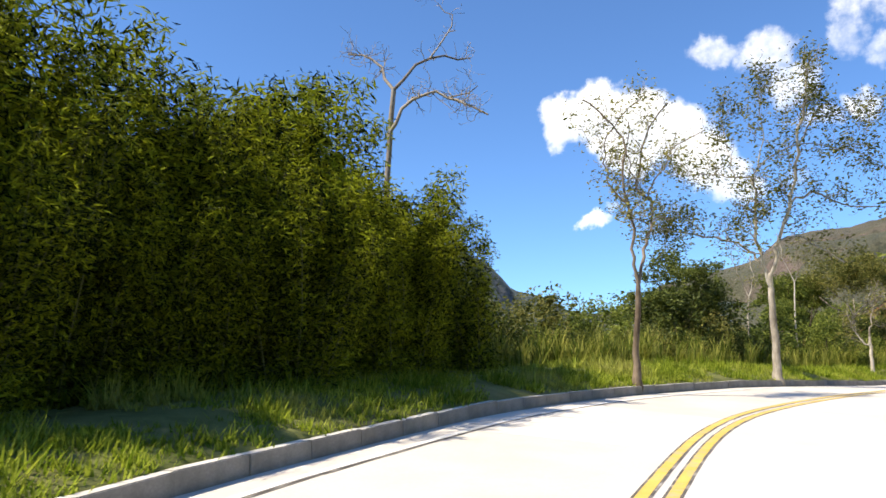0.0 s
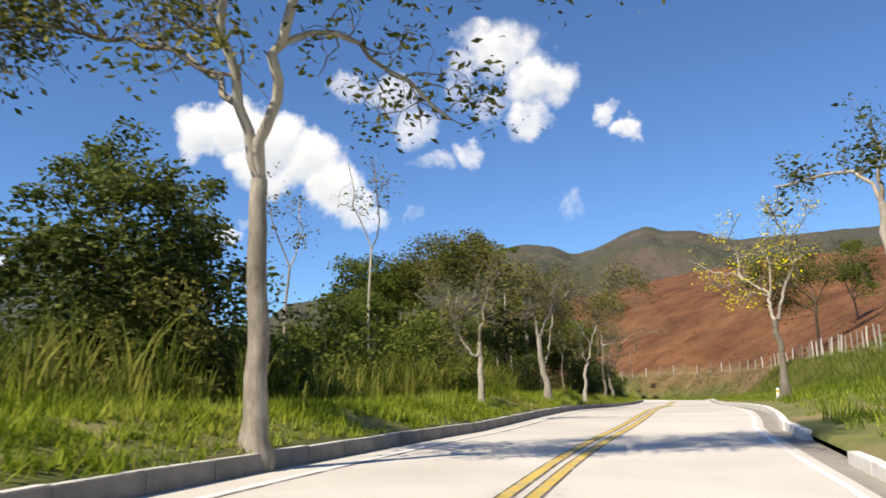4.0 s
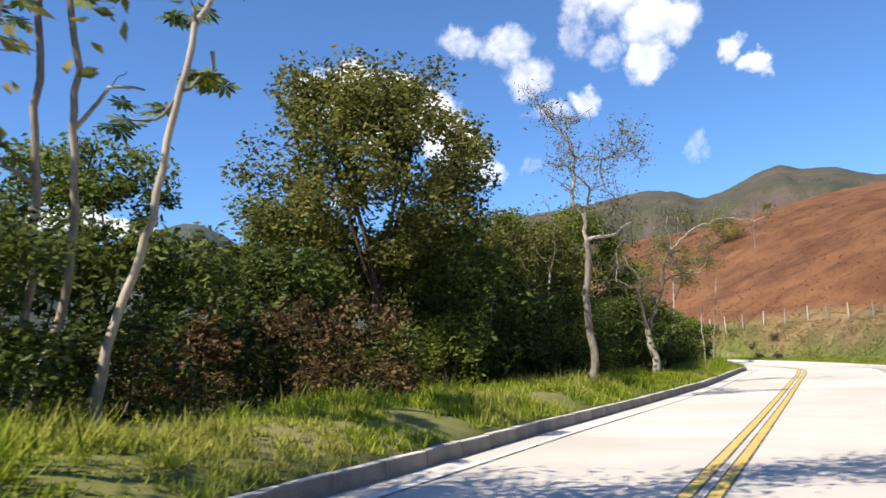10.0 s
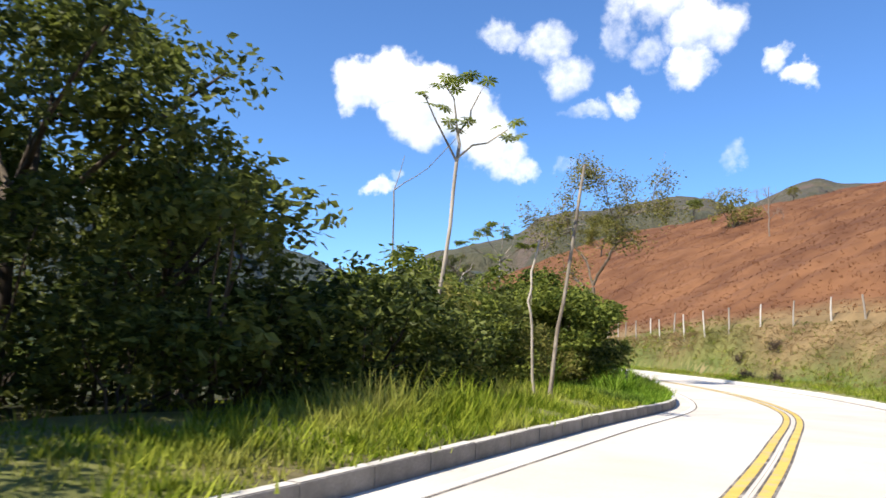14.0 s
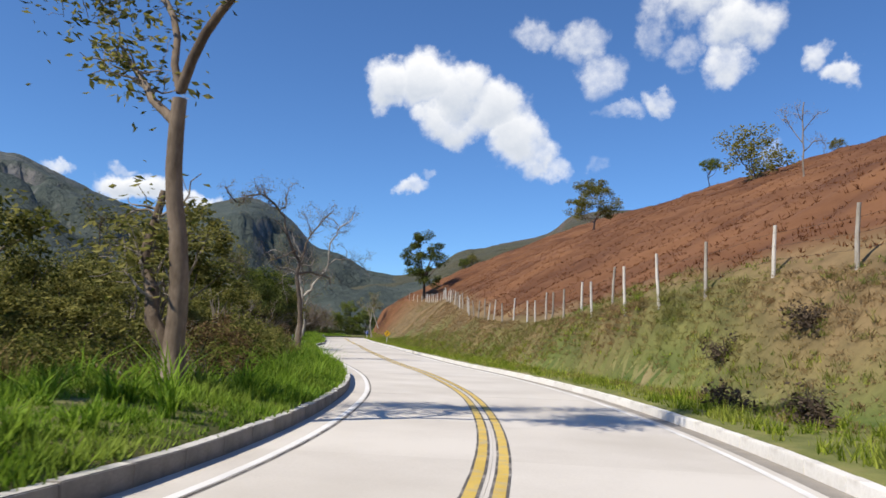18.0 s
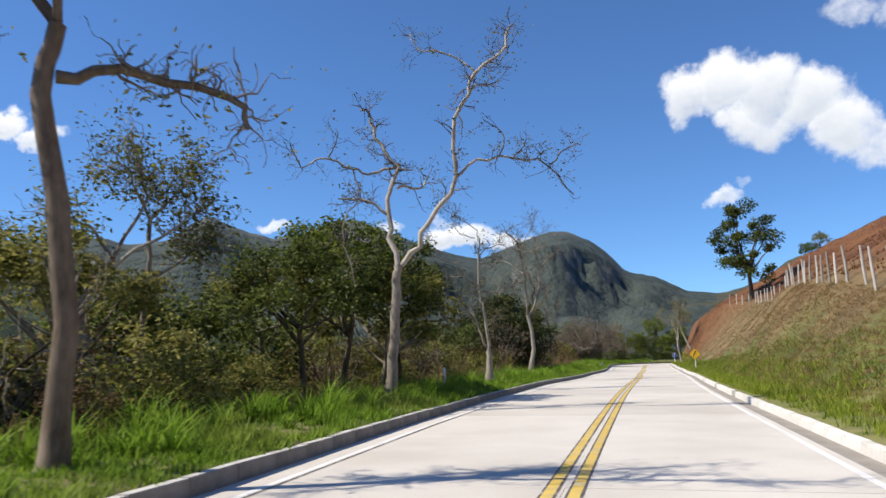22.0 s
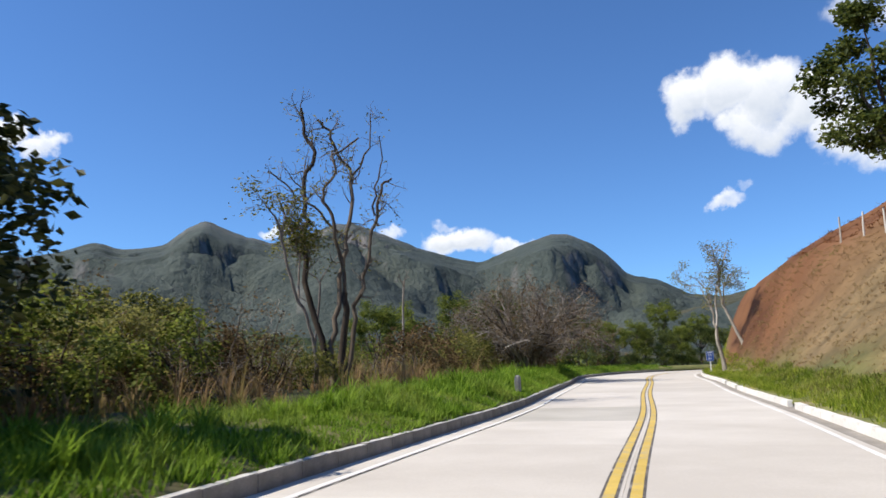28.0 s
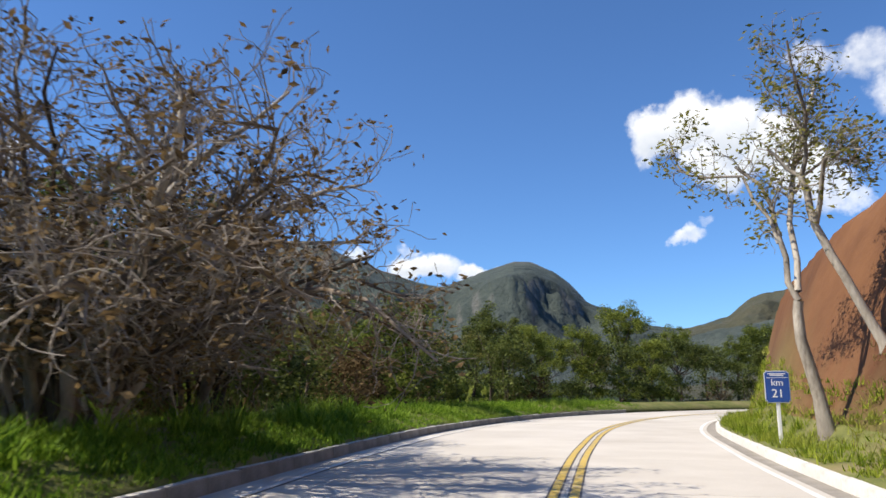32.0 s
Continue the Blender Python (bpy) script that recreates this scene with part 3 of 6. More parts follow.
# ---------------------------------------------------------------- ground, one sheet to the horizon
def build_ground():
    def axis(lo, hi, core_lo, core_hi, step):
        a = list(np.arange(core_lo, core_hi + .01, step))
        k = step
        while a[-1] < hi:
            k *= 1.22
            a.append(a[-1] + k)
        k = step
        while a[0] > lo:
            k *= 1.22
            a.insert(0, a[0] - k)
        return np.array(a)
    xs, ys = axis(-4600, 4600, -150, 50, .625), axis(-4600, 4600, -90, 245, .625)
    X, Y = np.meshgrid(xs, ys, indexing="ij")
    x, y = X.ravel(), Y.ravel()
    s, d = to_road(x, y)
    z = np.interp(s, RS, ROAD[:, 2]) + tilt(s, d) + relief(s, d) + bumps(x, y, s, d)
    left, right = -d - KL(s), d - KR(s)
    # under the carriageway and its verges the sheet dips below their own surfaces
    dip = np.clip(1 - np.maximum(left - 1.6, 0) / 1.2, 0, 1) * (d < 0) + np.clip(1 - np.maximum(right - 1.2, 0) / 1.0, 0, 1) * (d >= 0)
    z = z - .35 * np.clip(dip, 0, 1)
    far = np.clip((np.hypot(x + 40, y - 80) - 260) / 500, 0, 1)
    z = z * (1 - far) + np.where(d < 0, -22.0, 12.0) * far
    n, m = len(xs), len(ys)
    i, j = np.meshgrid(np.arange(n - 1), np.arange(m - 1), indexing="ij")
    q = np.stack([i * m + j, (i + 1) * m + j, (i + 1) * m + j + 1, i * m + j + 1], -1).reshape(-1, 4)
    me = mesh_of("ground", np.stack([x, y, z], 1), q, None, True)
    # cover: how dry, how red-brown, how wooded the ground is
    wob = 1.2 * np.sin(x * .35) * np.sin(y * .4)
    red = np.clip((d - FD(s) - .5 + wob * .4) / 1.5, 0, 1) * np.clip((s - 36) / 12, 0, 1) * np.clip((300 - s) / 12, 0, 1)
    red = np.maximum(red, np.clip((right - VR(s) - .3 - wob * .5) / 1.2, 0, 1) * np.clip((s - 238) / 14, 0, 1) * np.clip((320 - s) / 12, 0, 1))
    dry = np.clip((right - VR(s) * 1.05 - wob) / 2.4, 0, 1) * np.clip((s - 78) / 18, 0, 1)
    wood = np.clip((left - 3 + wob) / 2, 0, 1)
    col = me.attributes.new("cover", "FLOAT_COLOR", "POINT")
    col.data.foreach_set("color", np.stack([dry, red, wood, np.ones_like(dry)], 1).astype(np.float32).ravel())
    m_ = mat("ground_cover", (.04, .075, .015), (.14, .17, .04), .5, .95, .8, 8)
    nt, ln = m_.node_tree.nodes, m_.node_tree.links
    bsdf = nt["Principled BSDF"]
    cur = bsdf.inputs["Base Color"].links[0].from_socket
    at = nt.new("ShaderNodeAttribute")
    at.attribute_name = "cover"
    sp = nt.new("ShaderNodeSeparateColor")
    ln.new(at.outputs["Color"], sp.inputs[0])
    co = nt.new("ShaderNodeTexCoord")
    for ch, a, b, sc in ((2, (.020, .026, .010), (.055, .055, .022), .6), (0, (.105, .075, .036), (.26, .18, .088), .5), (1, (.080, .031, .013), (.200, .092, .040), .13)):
        nz, mx = nt.new("ShaderNodeTexNoise"), nt.new("ShaderNodeMix")
        nz.inputs["Scale"].default_value, nz.inputs["Detail"].default_value, nz.inputs["Roughness"].default_value = sc, 8, .7
        ln.new(co.outputs["Object"], nz.inputs["Vector"])
        rg = nt.new("ShaderNodeMapRange")
        rg.inputs["From Min"].default_value, rg.inputs["From Max"].default_value = .35, .68
        ln.new(nz.outputs["Fac"], rg.inputs["Value"])
        mx.data_type = "RGBA"
        mx.inputs[6].default_value, mx.inputs[7].default_value = (*a, 1), (*b, 1)
        ln.new(rg.outputs[0], mx.inputs[0])
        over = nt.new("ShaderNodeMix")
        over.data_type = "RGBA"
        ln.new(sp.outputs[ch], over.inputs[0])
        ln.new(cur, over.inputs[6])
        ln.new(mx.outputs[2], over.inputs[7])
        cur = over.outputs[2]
    ln.new(cur, bsdf.inputs["Base Color"])
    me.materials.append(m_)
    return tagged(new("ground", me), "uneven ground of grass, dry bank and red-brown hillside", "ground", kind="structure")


ground = build_ground()


def ribbon(name, s0, s1, d_in, d_out, h_in, h_out, material, step=1.0, cols=1, uneven=0.0):
    """A strip that follows the road; d and h are functions of s or numbers."""
    s = np.linspace(s0, s1, max(2, int((s1 - s0) / step)))
    f = lambda v: v(s) if callable(v) else np.full(len(s), float(v))
    di, do, hi, ho = f(d_in), f(d_out), f(h_in), f(h_out)
    rows = []
    for k in range(cols + 1):
        u = k / cols
        p = on_road(s, di + (do - di) * u, hi + (ho - hi) * u)
        if uneven and 0 < k:
            p[:, 2] += uneven * np.sin(p[:, 0] * 2.1 + k) * np.sin(p[:, 1] * 1.7 + 2 * k)
        rows.append(p)
    V = np.stack(rows, 1).reshape(-1, 3)
    n, m = len(s), cols + 1
    i, j = np.meshgrid(np.arange(n - 1), np.arange(m - 1), indexing="ij")
    Q = np.stack([i * m + j, i * m + j + 1, (i + 1) * m + j + 1, (i + 1) * m + j], -1).reshape(-1, 4)
    return mesh_of(name, V, Q, material, True)


def verge_strip(name, side, edge, width, cols):
    """A strip of soil behind a kerb that follows the ground's relief."""
    s = np.linspace(S_START, S_END, int((S_END - S_START) / .8))
    rows = []
    for k, u in enumerate([.11, *np.linspace(.17, width, cols)]):
        d = side * (edge(s) + (u if side < 0 else np.minimum(u, .11 + (VR(s) + .25) * u / width)))
        p = on_road(s, d, np.maximum(relief(s, d), .13) + .012 if k else .08)
        p[:, 2] += .02 * np.sin(p[:, 0] * 2.1 + u * 3) * np.sin(p[:, 1] * 1.7 + u * 5) * min(1, u * 2)
        rows.append(p)
    V = np.stack(rows, 1).reshape(-1, 3)
    n, m = len(s), cols + 1
    i, j = np.meshgrid(np.arange(n - 1), np.arange(m - 1), indexing="ij")
    Q = np.stack([i * m + j, i * m + j + 1, (i + 1) * m + j + 1, (i + 1) * m + j], -1).reshape(-1, 4)
    return new(name, mesh_of(name, V, Q[:, ::1 if side > 0 else -1], M_VERGE, True))


verge_left = verge_strip("verge_left", -1, KL, 3.4, 9)
tagged(verge_left, "grassy soil verge behind the grey kerb", "verge", kind="structure")
verge_right = verge_strip("verge_right", 1, KR, 2.6, 6)
tagged(verge_right, "grassy soil verge behind the whitewashed kerb", "verge", kind="structure")


# ---------------------------------------------------------------- mountains
def build_range(name, label, centre, r0, silhouette, material, foot, width, seed, az_step=.25):
    """A chain of mountains round centre: silhouette gives (azimuth, degrees above the eye)."""
    a = np.array(silhouette, float)
    a = a[np.argsort(a[:, 0])]
    az = np.arange(a[0, 0], a[-1, 0] + .01, az_step)
    el = np.interp(az, a[:, 0], a[:, 1])
    k = np.exp(-.5 * (np.arange(-3, 4) / 1.2) ** 2)
    el = np.convolve(np.pad(el, 3, "edge"), k / k.sum(), "valid")
    el = el + [.16 * noise.turbulence(Vector((q * .55, seed * 5.0, 0)), 4, True) - .09 for q in az]
    rows = np.concatenate([np.linspace(-1, 0, 50), np.linspace(.06, .6, 6)])
    off = Vector((seed * 7.1, seed * 3.3, seed))
    V = []
    for i, (A, E) in enumerate(zip(np.radians(az), np.radians(el))):
        top = r0 * math.tan(E)
        for t in rows:
            r = r0 + t * width
            p = Vector((centre[0] - math.sin(A) * r, centre[1] + math.cos(A) * r, 0))
            q = p * (9.5 / r0) + off
            prof = (1 + t) ** 1.15 if t <= 0 else (1 - t)
            h = top * prof
            if t < 0:
                ridge = noise.turbulence(q, 6, False, amplitude_scale=.5, frequency_scale=2.1)
                h *= 1 - .95 * min(1.0, -t * 4) * (ridge - .35)
                roof = top * r / r0 * (1 + t * .15) - 4
                h = roof - math.log1p(math.exp(min(40, (roof - h) / 12))) * 12 if h > roof - 200 else h
            V.append((p.x, p.y, foot + (h - foot) * min(1, (1 + t) * 3) if t <= 0 else h))
    n, m = len(az), len(rows)
    i, j = np.meshgrid(np.arange(n - 1), np.arange(m - 1), indexing="ij")
    Q = np.stack([i * m + j, i * m + j + 1, (i + 1) * m + j + 1, (i + 1) * m + j], -1).reshape(-1, 4)
    ob = new(name, mesh_of(name, V, Q, material, True))
    return tagged(ob, label, "mountain", kind="structure")


build_range("mountain_range", "far forested mountains with a bare rock dome", (-45, 110), 4200,
            [(150, 7), (125, 7.5), (108, 8.2), (98, 8.8), (93.6, 9.1), (90, 8.7), (87, 8.4), (84.5, 9.1), (83.1, 9.7), (81.2, 9.2), (78.5, 9.6), (76.8, 11.0), (75.5, 11.5),
             (73.5, 10.6), (71, 9.9), (69, 10.3), (66.5, 11.3), (64.8, 11.5), (62, 10.4), (59.8, 9.5), (57, 8.7), (55.2, 8.3), (53.4, 9.0), (51.5, 9.7), (49.8, 10.2),
             (48.6, 10.2), (47, 9.5), (45.4, 8.3), (44.3, 6.9), (43.2, 6.7), (42, 6.4), (40, 5.3), (37.5, 5.0), (34, 6.0), (30, 6.5), (24, 6), (15, 5)],
            M_MOUNT_HAZY, -40, 3000, 1)
build_range("wooded_foothills", "dark wooded foothills across the valley", (-60, 120), 1150,
            [(150, 5), (125, 6.5), (112, 6.8), (104, 6.6), (97, 6.9), (92, 6.2), (87, 5.2), (80, 4.6), (74, 3.8), (68, 3.0), (60, 2.2), (52, 1.9), (46, 1.2), (38, .4)],
            M_HILLS, -30, 900, 6, .4)
build_range("grassy_ridge", "brown and green grassy ridge beyond the hillside", (-25, 70), 3900,
            [(48, 4.0), (44, 4.6), (42, 4.3), (40.3, 4.6), (38, 4.9), (36, 5.3), (34.6, 5.7), (32.9, 7.1), (31.5, 7.2), (29, 7.9), (27.5, 8.2), (26, 8.6), (24.7, 9.8), (22, 10.4), (20, 10.4), (16.9, 11.0),
             (14.3, 11.4), (12.2, 11.1), (10.5, 10.4), (8.5, 10.8), (6.5, 11.8), (4.8, 12.2), (3.2, 11.6), (1.5, 11.6), (-1, 10.6), (-6, 10.6), (-12, 10.5), (-25, 10), (-40, 9)],
            M_RIDGE, -10, 2600, 4)
build_range("back_hills", "low wooded hills behind the road", (-20, 40), 1500,
            [(330, 9), (315, 9), (290, 7), (260, 6), (230, 6.5), (200, 6), (170, 6.5), (150, 7)], M_MOUNT_HAZY, -30, 1100, 9, 1.0)


# ---------------------------------------------------------------- trees
def bend_through(rng, pts, wig):
    """A smooth crooked line through the points, three times as fine."""
    p = np.vstack([2 * pts[0] - pts[1], pts, 2 * pts[-1] - pts[-2]])
    out = []
    for i in range(1, len(p) - 2):
        a, b, c, d = p[i - 1], p[i], p[i + 1], p[i + 2]
        for u in (0, 1 / 3, 2 / 3):
            out.append(.5 * (2 * b + (c - a) * u + (2 * a - 5 * b + 4 * c - d) * u ** 2 + (3 * b - a - 3 * c + d) * u ** 3))
    out = np.array(out + [pts[-1]])
    out[1:-1] += rng.normal(size=(len(out) - 2, 3)) * wig * min(1.0, float(np.linalg.norm(np.diff(pts, axis=0), axis=1).mean()) / .9)
    return out


def drawn_tree(name, label, x, y, az, limbs, r0, bark, leaves=None, leaf_count=0, leaf_size=.12, twig_count=40, twig_length=.9, seed=1, sink=.25,
               second=None, second_count=0, slim=.45, category="tree", levels=2, clump=.16, z=None, grow=1.0):
    """A tree whose main limbs are drawn as lines of 'across,up' in decimetres, square to the direction az; twigs and leaves grow on them."""
    rng = np.random.default_rng(seed)
    if ";" in limbs:
        head, limbs = limbs.split(";")
        z, sink = float(head), max(.3, float(head) - gz(x, y) + .3)
    z = gz(x, y) if z is None else z
    root = new(name)
    root.location = (x, y, z)
    tagged(root, label, category)
    a = radians(az)
    across, deep = np.array([math.cos(a), math.sin(a), 0]), np.array([-math.sin(a), math.cos(a), 0])
    made = []
    for n, txt in enumerate(limbs.split("|")):
        xy = np.array([[float(v) for v in p.split(",")] for p in txt.split()]) / 10 * grow
        if n == 0:
            d0, r = 0.0, r0
            xy = np.vstack([[xy[0, 0], -sink], xy])
            slope, end = rng.uniform(-.06, .06), r0 * .62
        else:
            best = min(made, key=lambda m: np.hypot(m[0][:, 0] - xy[0, 0], m[0][:, 1] - xy[0, 1]).min())
            j = int(np.hypot(best[0][:, 0] - xy[0, 0], best[0][:, 1] - xy[0, 1]).argmin())
            d0, r = best[1][j], max(.022, best[2][j] * .76)
            slope, end = rng.uniform(-.5, .5), max(.013, r * .42)
        run = np.concatenate([[0], np.cumsum(np.hypot(*np.diff(xy, axis=0).T))])
        pts3 = xy[:, :1] * across + (d0 + slope * run)[:, None] * deep + xy[:, 1:] * np.array([0, 0, 1.0])
        line = bend_through(rng, pts3, .022 if n == 0 else .045)
        u = np.linspace(0, 1, len(line))
        rad = r + (end - r) * u ** .8
        if n == 0:
            rad = rad * (1 + .38 * np.exp(-np.maximum(line[:, 2] + .1, 0) / .18))
        flat = np.stack([line @ across, line[:, 2]], 1)
        made.append((flat, line @ deep, rad))
        me = mesh_of("trunk" if n == 0 else "limb", *tubes([(line, rad)], 9 if n == 0 else 7), bark, True)
        part("trunk" if n == 0 else "limb", me, root)
    lines = [(m[0][:, :1] * across + m[1][:, None] * deep + m[0][:, 1:] * np.array([0, 0, 1.0]), m[2]) for m in made]
    out, tips = twigs(rng, lines[1:] or lines, twig_count, twig_length, levels)
    part("branchwork", mesh_of("branchwork", *tubes(out), M_BARK_GREY), root)
    for material, count, nm in ((leaves, leaf_count, "crown"), (second, second_count, "blossom")):
        if material and count:
            ends = tips[rng.permutation(len(tips))[:max(24, len(tips) // (3 if nm == 'crown' else 12))]]
            c = ends[rng.integers(0, len(ends), count)] + rng.normal(size=(count, 3)) * clump
            part(nm, mesh_of(nm, *leaf_quads(rng, c, leaf_size, slim), material), root)
    return root


def crown_points(rng, n, clumps, centre, half, spread, low=-.35):
    """Places of leaves in clumps over an uneven dome."""
    u = unit(rng, clumps)
    u[:, 2] = np.where(u[:, 2] < low, -u[:, 2], u[:, 2])
    c = np.asarray(centre) + u * np.asarray(half) * rng.uniform(.55, 1.08, (clumps, 1))
    size = spread * rng.uniform(.6, 1.3, clumps)
    k = rng.integers(0, clumps, n)
    v = unit(rng, n) * (rng.uniform(0, 1, (n, 1)) ** .5) * size[k][:, None]
    v[:, 2] *= .75
    return c[k] + v, c


def dome_tree(name, label, seed, height, half, trunk_h, leaves, bark, n=4200, clumps=46, leaf_size=.17, spread=.62, r0=.13, category="tree", low=-.35):
    rng = np.random.default_rng(seed)
    root = tagged(new(name), label, category)
    centre = np.array([0, 0, height - half[2]])
    pts, cl = crown_points(rng, n, clumps, centre, half, spread, low)
    trunk, rad, d = wander(rng, np.array([0, 0, -.3]), np.array([.05, 0, 1.0]), trunk_h + .3, r0, r0 * .7, 5, .06, .05)
    rad[0] *= 1.5
    limbs = []
    for c in cl[rng.permutation(clumps)[:8]]:
        a = trunk[-1] if rng.uniform() < .6 else trunk[-2]
        mid = (a + c) / 2 + rng.normal(size=3) * .25
        limbs.append((bend_through(rng, np.array([a, mid, c]), .03), np.linspace(r0 * .5, .02, 7)))
    part("trunk", mesh_of("trunk", *tubes([(trunk, rad)], 9), bark, True), root)
    for limb in limbs:
        part("limb", mesh_of("limb", *tubes([limb], 5), bark, True), root)
    part("crown", mesh_of("crown", *leaf_quads(rng, pts, leaf_size, .55), leaves), root)
    return root


def bush(name, label, seed, height, half, leaves, n=2000, clumps=26, leaf_size=.15, spread=.5, stems=5, bark=None, category="bush"):
    rng = np.random.default_rng(seed)
    root = tagged(new(name), label, category)
    pts, cl = crown_points(rng, n, clumps, (0, 0, height * .45), (half, half, height * .5), spread, -.75)
    pts = pts[pts[:, 2] > 0.02]
    limbs = [(bend_through(rng, np.array([[rng.normal() * .15, rng.normal() * .15, -.15], cl[k] * [.5, .5, .5], cl[k]]), .03), np.linspace(.035, .008, 7)) for k in range(min(stems, clumps))]
    for limb in limbs:
        part("stem", mesh_of("stem", *tubes([limb], 4), bark or M_BARK_BROWN, True), root)
    part("foliage", mesh_of("foliage", *leaf_quads(rng, pts, leaf_size, .5), leaves), root)
    return root


def bare_scrub(name, label, seed, height, spread, leaves=None, n=0, stems=12, bark=None, twig_count=70):
    rng = np.random.default_rng(seed)
    root = tagged(new(name), label, "shrub")
    limbs = []
    for k in range(stems):
        a = rng.uniform(0, 2 * np.pi)
        d = np.array([math.cos(a) * spread / height, math.sin(a) * spread / height, 1.0])
        p, r, _ = wander(rng, np.array([math.cos(a) * .12, math.sin(a) * .12, -.15]), d, height * rng.uniform(.7, 1.1), .045, .010, 7, .16, .02)
        limbs.append((p, r))
    out, tips = twigs(rng, limbs, twig_count, height * .22, 2)
    for limb in limbs:
        part("stem", mesh_of("stem", *tubes([limb], 5), bark or M_BARK_BROWN, True), root)
    part("branchwork", mesh_of("branchwork", *tubes(out), bark or M_BARK_GREY), root)
    if n:
        c = tips[rng.integers(0, len(tips), n)] + rng.normal(size=(n, 3)) * .15
        part("foliage", mesh_of("foliage", *leaf_quads(rng, c, .11, .5), leaves), root)
    return root


def bamboo(name, label, seed, height, culms=8, n=12500):
    rng = np.random.default_rng(seed)
    root = tagged(new(name), label, "bamboo")
    limbs, tips = [], []
    for k in range(culms):
        a, q = rng.uniform(0, 2 * np.pi), rng.uniform(.1, .8)
        d = np.array([math.cos(a) * .22, math.sin(a) * .22, 1.0])
        p, r, _ = wander(rng, np.array([math.cos(a) * q, math.sin(a) * q, -.2]), d, height * rng.uniform(.75, 1.1), .028, .006, 12, .035, -.028)
        part("cane", mesh_of("cane", *tubes([(p, r)], 5), M_CANE, True), root)
        for j in range(1, 13):
            for _ in range(6 if j > 3 else 4):
                e = unit(rng, 1)[0] * [1, 1, .4]
                w, rr, _ = wander(rng, p[j], e, .85 * (1.15 - j / 16), .006, .002, 2, .2, -.05)
                limbs.append((w, rr))
                tips += [w[1], w[2], (w[1] + w[2]) / 2]
    tips = np.array(tips)
    c = tips[rng.integers(0, len(tips), n)] + rng.normal(size=(n, 3)) * .15
    part("shoot_growth", mesh_of("shoot_growth", *tubes(limbs, 3), M_CANE), root)
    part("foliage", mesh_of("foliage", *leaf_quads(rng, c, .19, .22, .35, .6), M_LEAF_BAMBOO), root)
    return root


def umbrella_tree(name, label, x, y, az, limbs, seed, leaf=.42, r0=.06, heads=9, leaves=None, bare=False):
    """A thin pale stem with lobed leaves in whorls at the ends of few limbs."""
    rng = np.random.default_rng(seed)
    root = drawn_tree(name, label, x, y, az, limbs, r0, M_BARK, twig_count=2, twig_length=.3, seed=seed, levels=1)
    if bare:
        return root
    a = radians(az)
    across = np.array([math.cos(a), math.sin(a), 0])
    ends = []
    for n, txt in enumerate(limbs.split(";")[-1].split("|")):
        p = [float(v) for v in txt.split()[-1].split(",")]
        ends.append(across * p[0] / 10 + np.array([0, 0, p[1] / 10]))
    for e in ends:
        V = []
        for k in range(heads):
            b = rng.uniform(0, 2 * np.pi)
            c = e + np.array([math.cos(b), math.sin(b), rng.uniform(-.25, .35)]) * leaf * rng.uniform(.5, 1.0)
            nrm = unit(rng, 1)[0] * .5 + np.array([0, 0, 1.0])
            for m in range(9):
                g = 2 * np.pi * m / 9
                d = np.array([math.cos(g), math.sin(g), 0])
                d = d - nrm * (d @ nrm) / (nrm @ nrm) + np.array([0, 0, -.25])
                d /= np.linalg.norm(d)
                sd_ = np.cross(nrm, d)
                sd_ /= np.linalg.norm(sd_)
                L = leaf * rng.uniform(.45, .65)
                V.append([c, c + d * L * .6 + sd_ * L * .17, c + d * L, c + d * L * .6 - sd_ * L * .17])
        V = np.array(V).reshape(-1, 3)
        part("leaf_whorl", mesh_of("leaf_whorl", V, np.arange(len(V)).reshape(-1, 4), leaves or M_LEAF), root)
    return root


WHITE = "pale-barked roadside tree with a thin, half-bare crown"
BARE = "tall pale tree with crooked bare branches on the verge"
drawn_tree("tree", "slender forked pale tree with sparse leaves on the verge", 1.22, -31.75, 48, "0.81;5,0 5,7 6,16 6,20|6,20 5,27 5,33 4,39 3,46 3,55 -1,60 -6,64|4,39 1,43 0,47 0,55 5,63 12,70|6,20 8,27 9,32 11,38 11,41 9,43 8,45 9,50 10,55 14,63 18,68|11,41 10,43 12,46 14,49 17,54 24,58|10,36 13,37 15,36|10,35 7,37 6,38|8,45 7,49 6,54 7,62", .10, M_BARK_MID, M_LEAF_OLIVE, 1900, .11, 70, .7, 11, clump=.16, grow=1.08)
drawn_tree("tree", WHITE, .62, -22.47, 24, "0.73;3,0 3,10 3,20 3,29|3,29 1,37 0,48 0,60 -0,64|1,37 -3,42 -9,46 -17,49 -28,52 -38,52|-9,46 -10,49 -8,51 -3,53|-0,64 -5,65 -13,67 -23,69 -30,72 -37,82|-5,65 -7,74 -9,88|0,62 2,67 8,72 16,75 25,73 34,70 39,66|2,67 4,75 4,88 4,98|3,29 5,37 6,43 10,53 13,65 15,75 17,86 18,94|6,43 12,45 18,41 25,36|10,54 17,58 25,54 36,53|14,71 19,79 26,82 36,80|-17,49 -24,56 -35,53", .16, M_BARK, M_LEAF_OLIVE, 12000, .12, 190, .9, 12, clump=.2, grow=1.02)
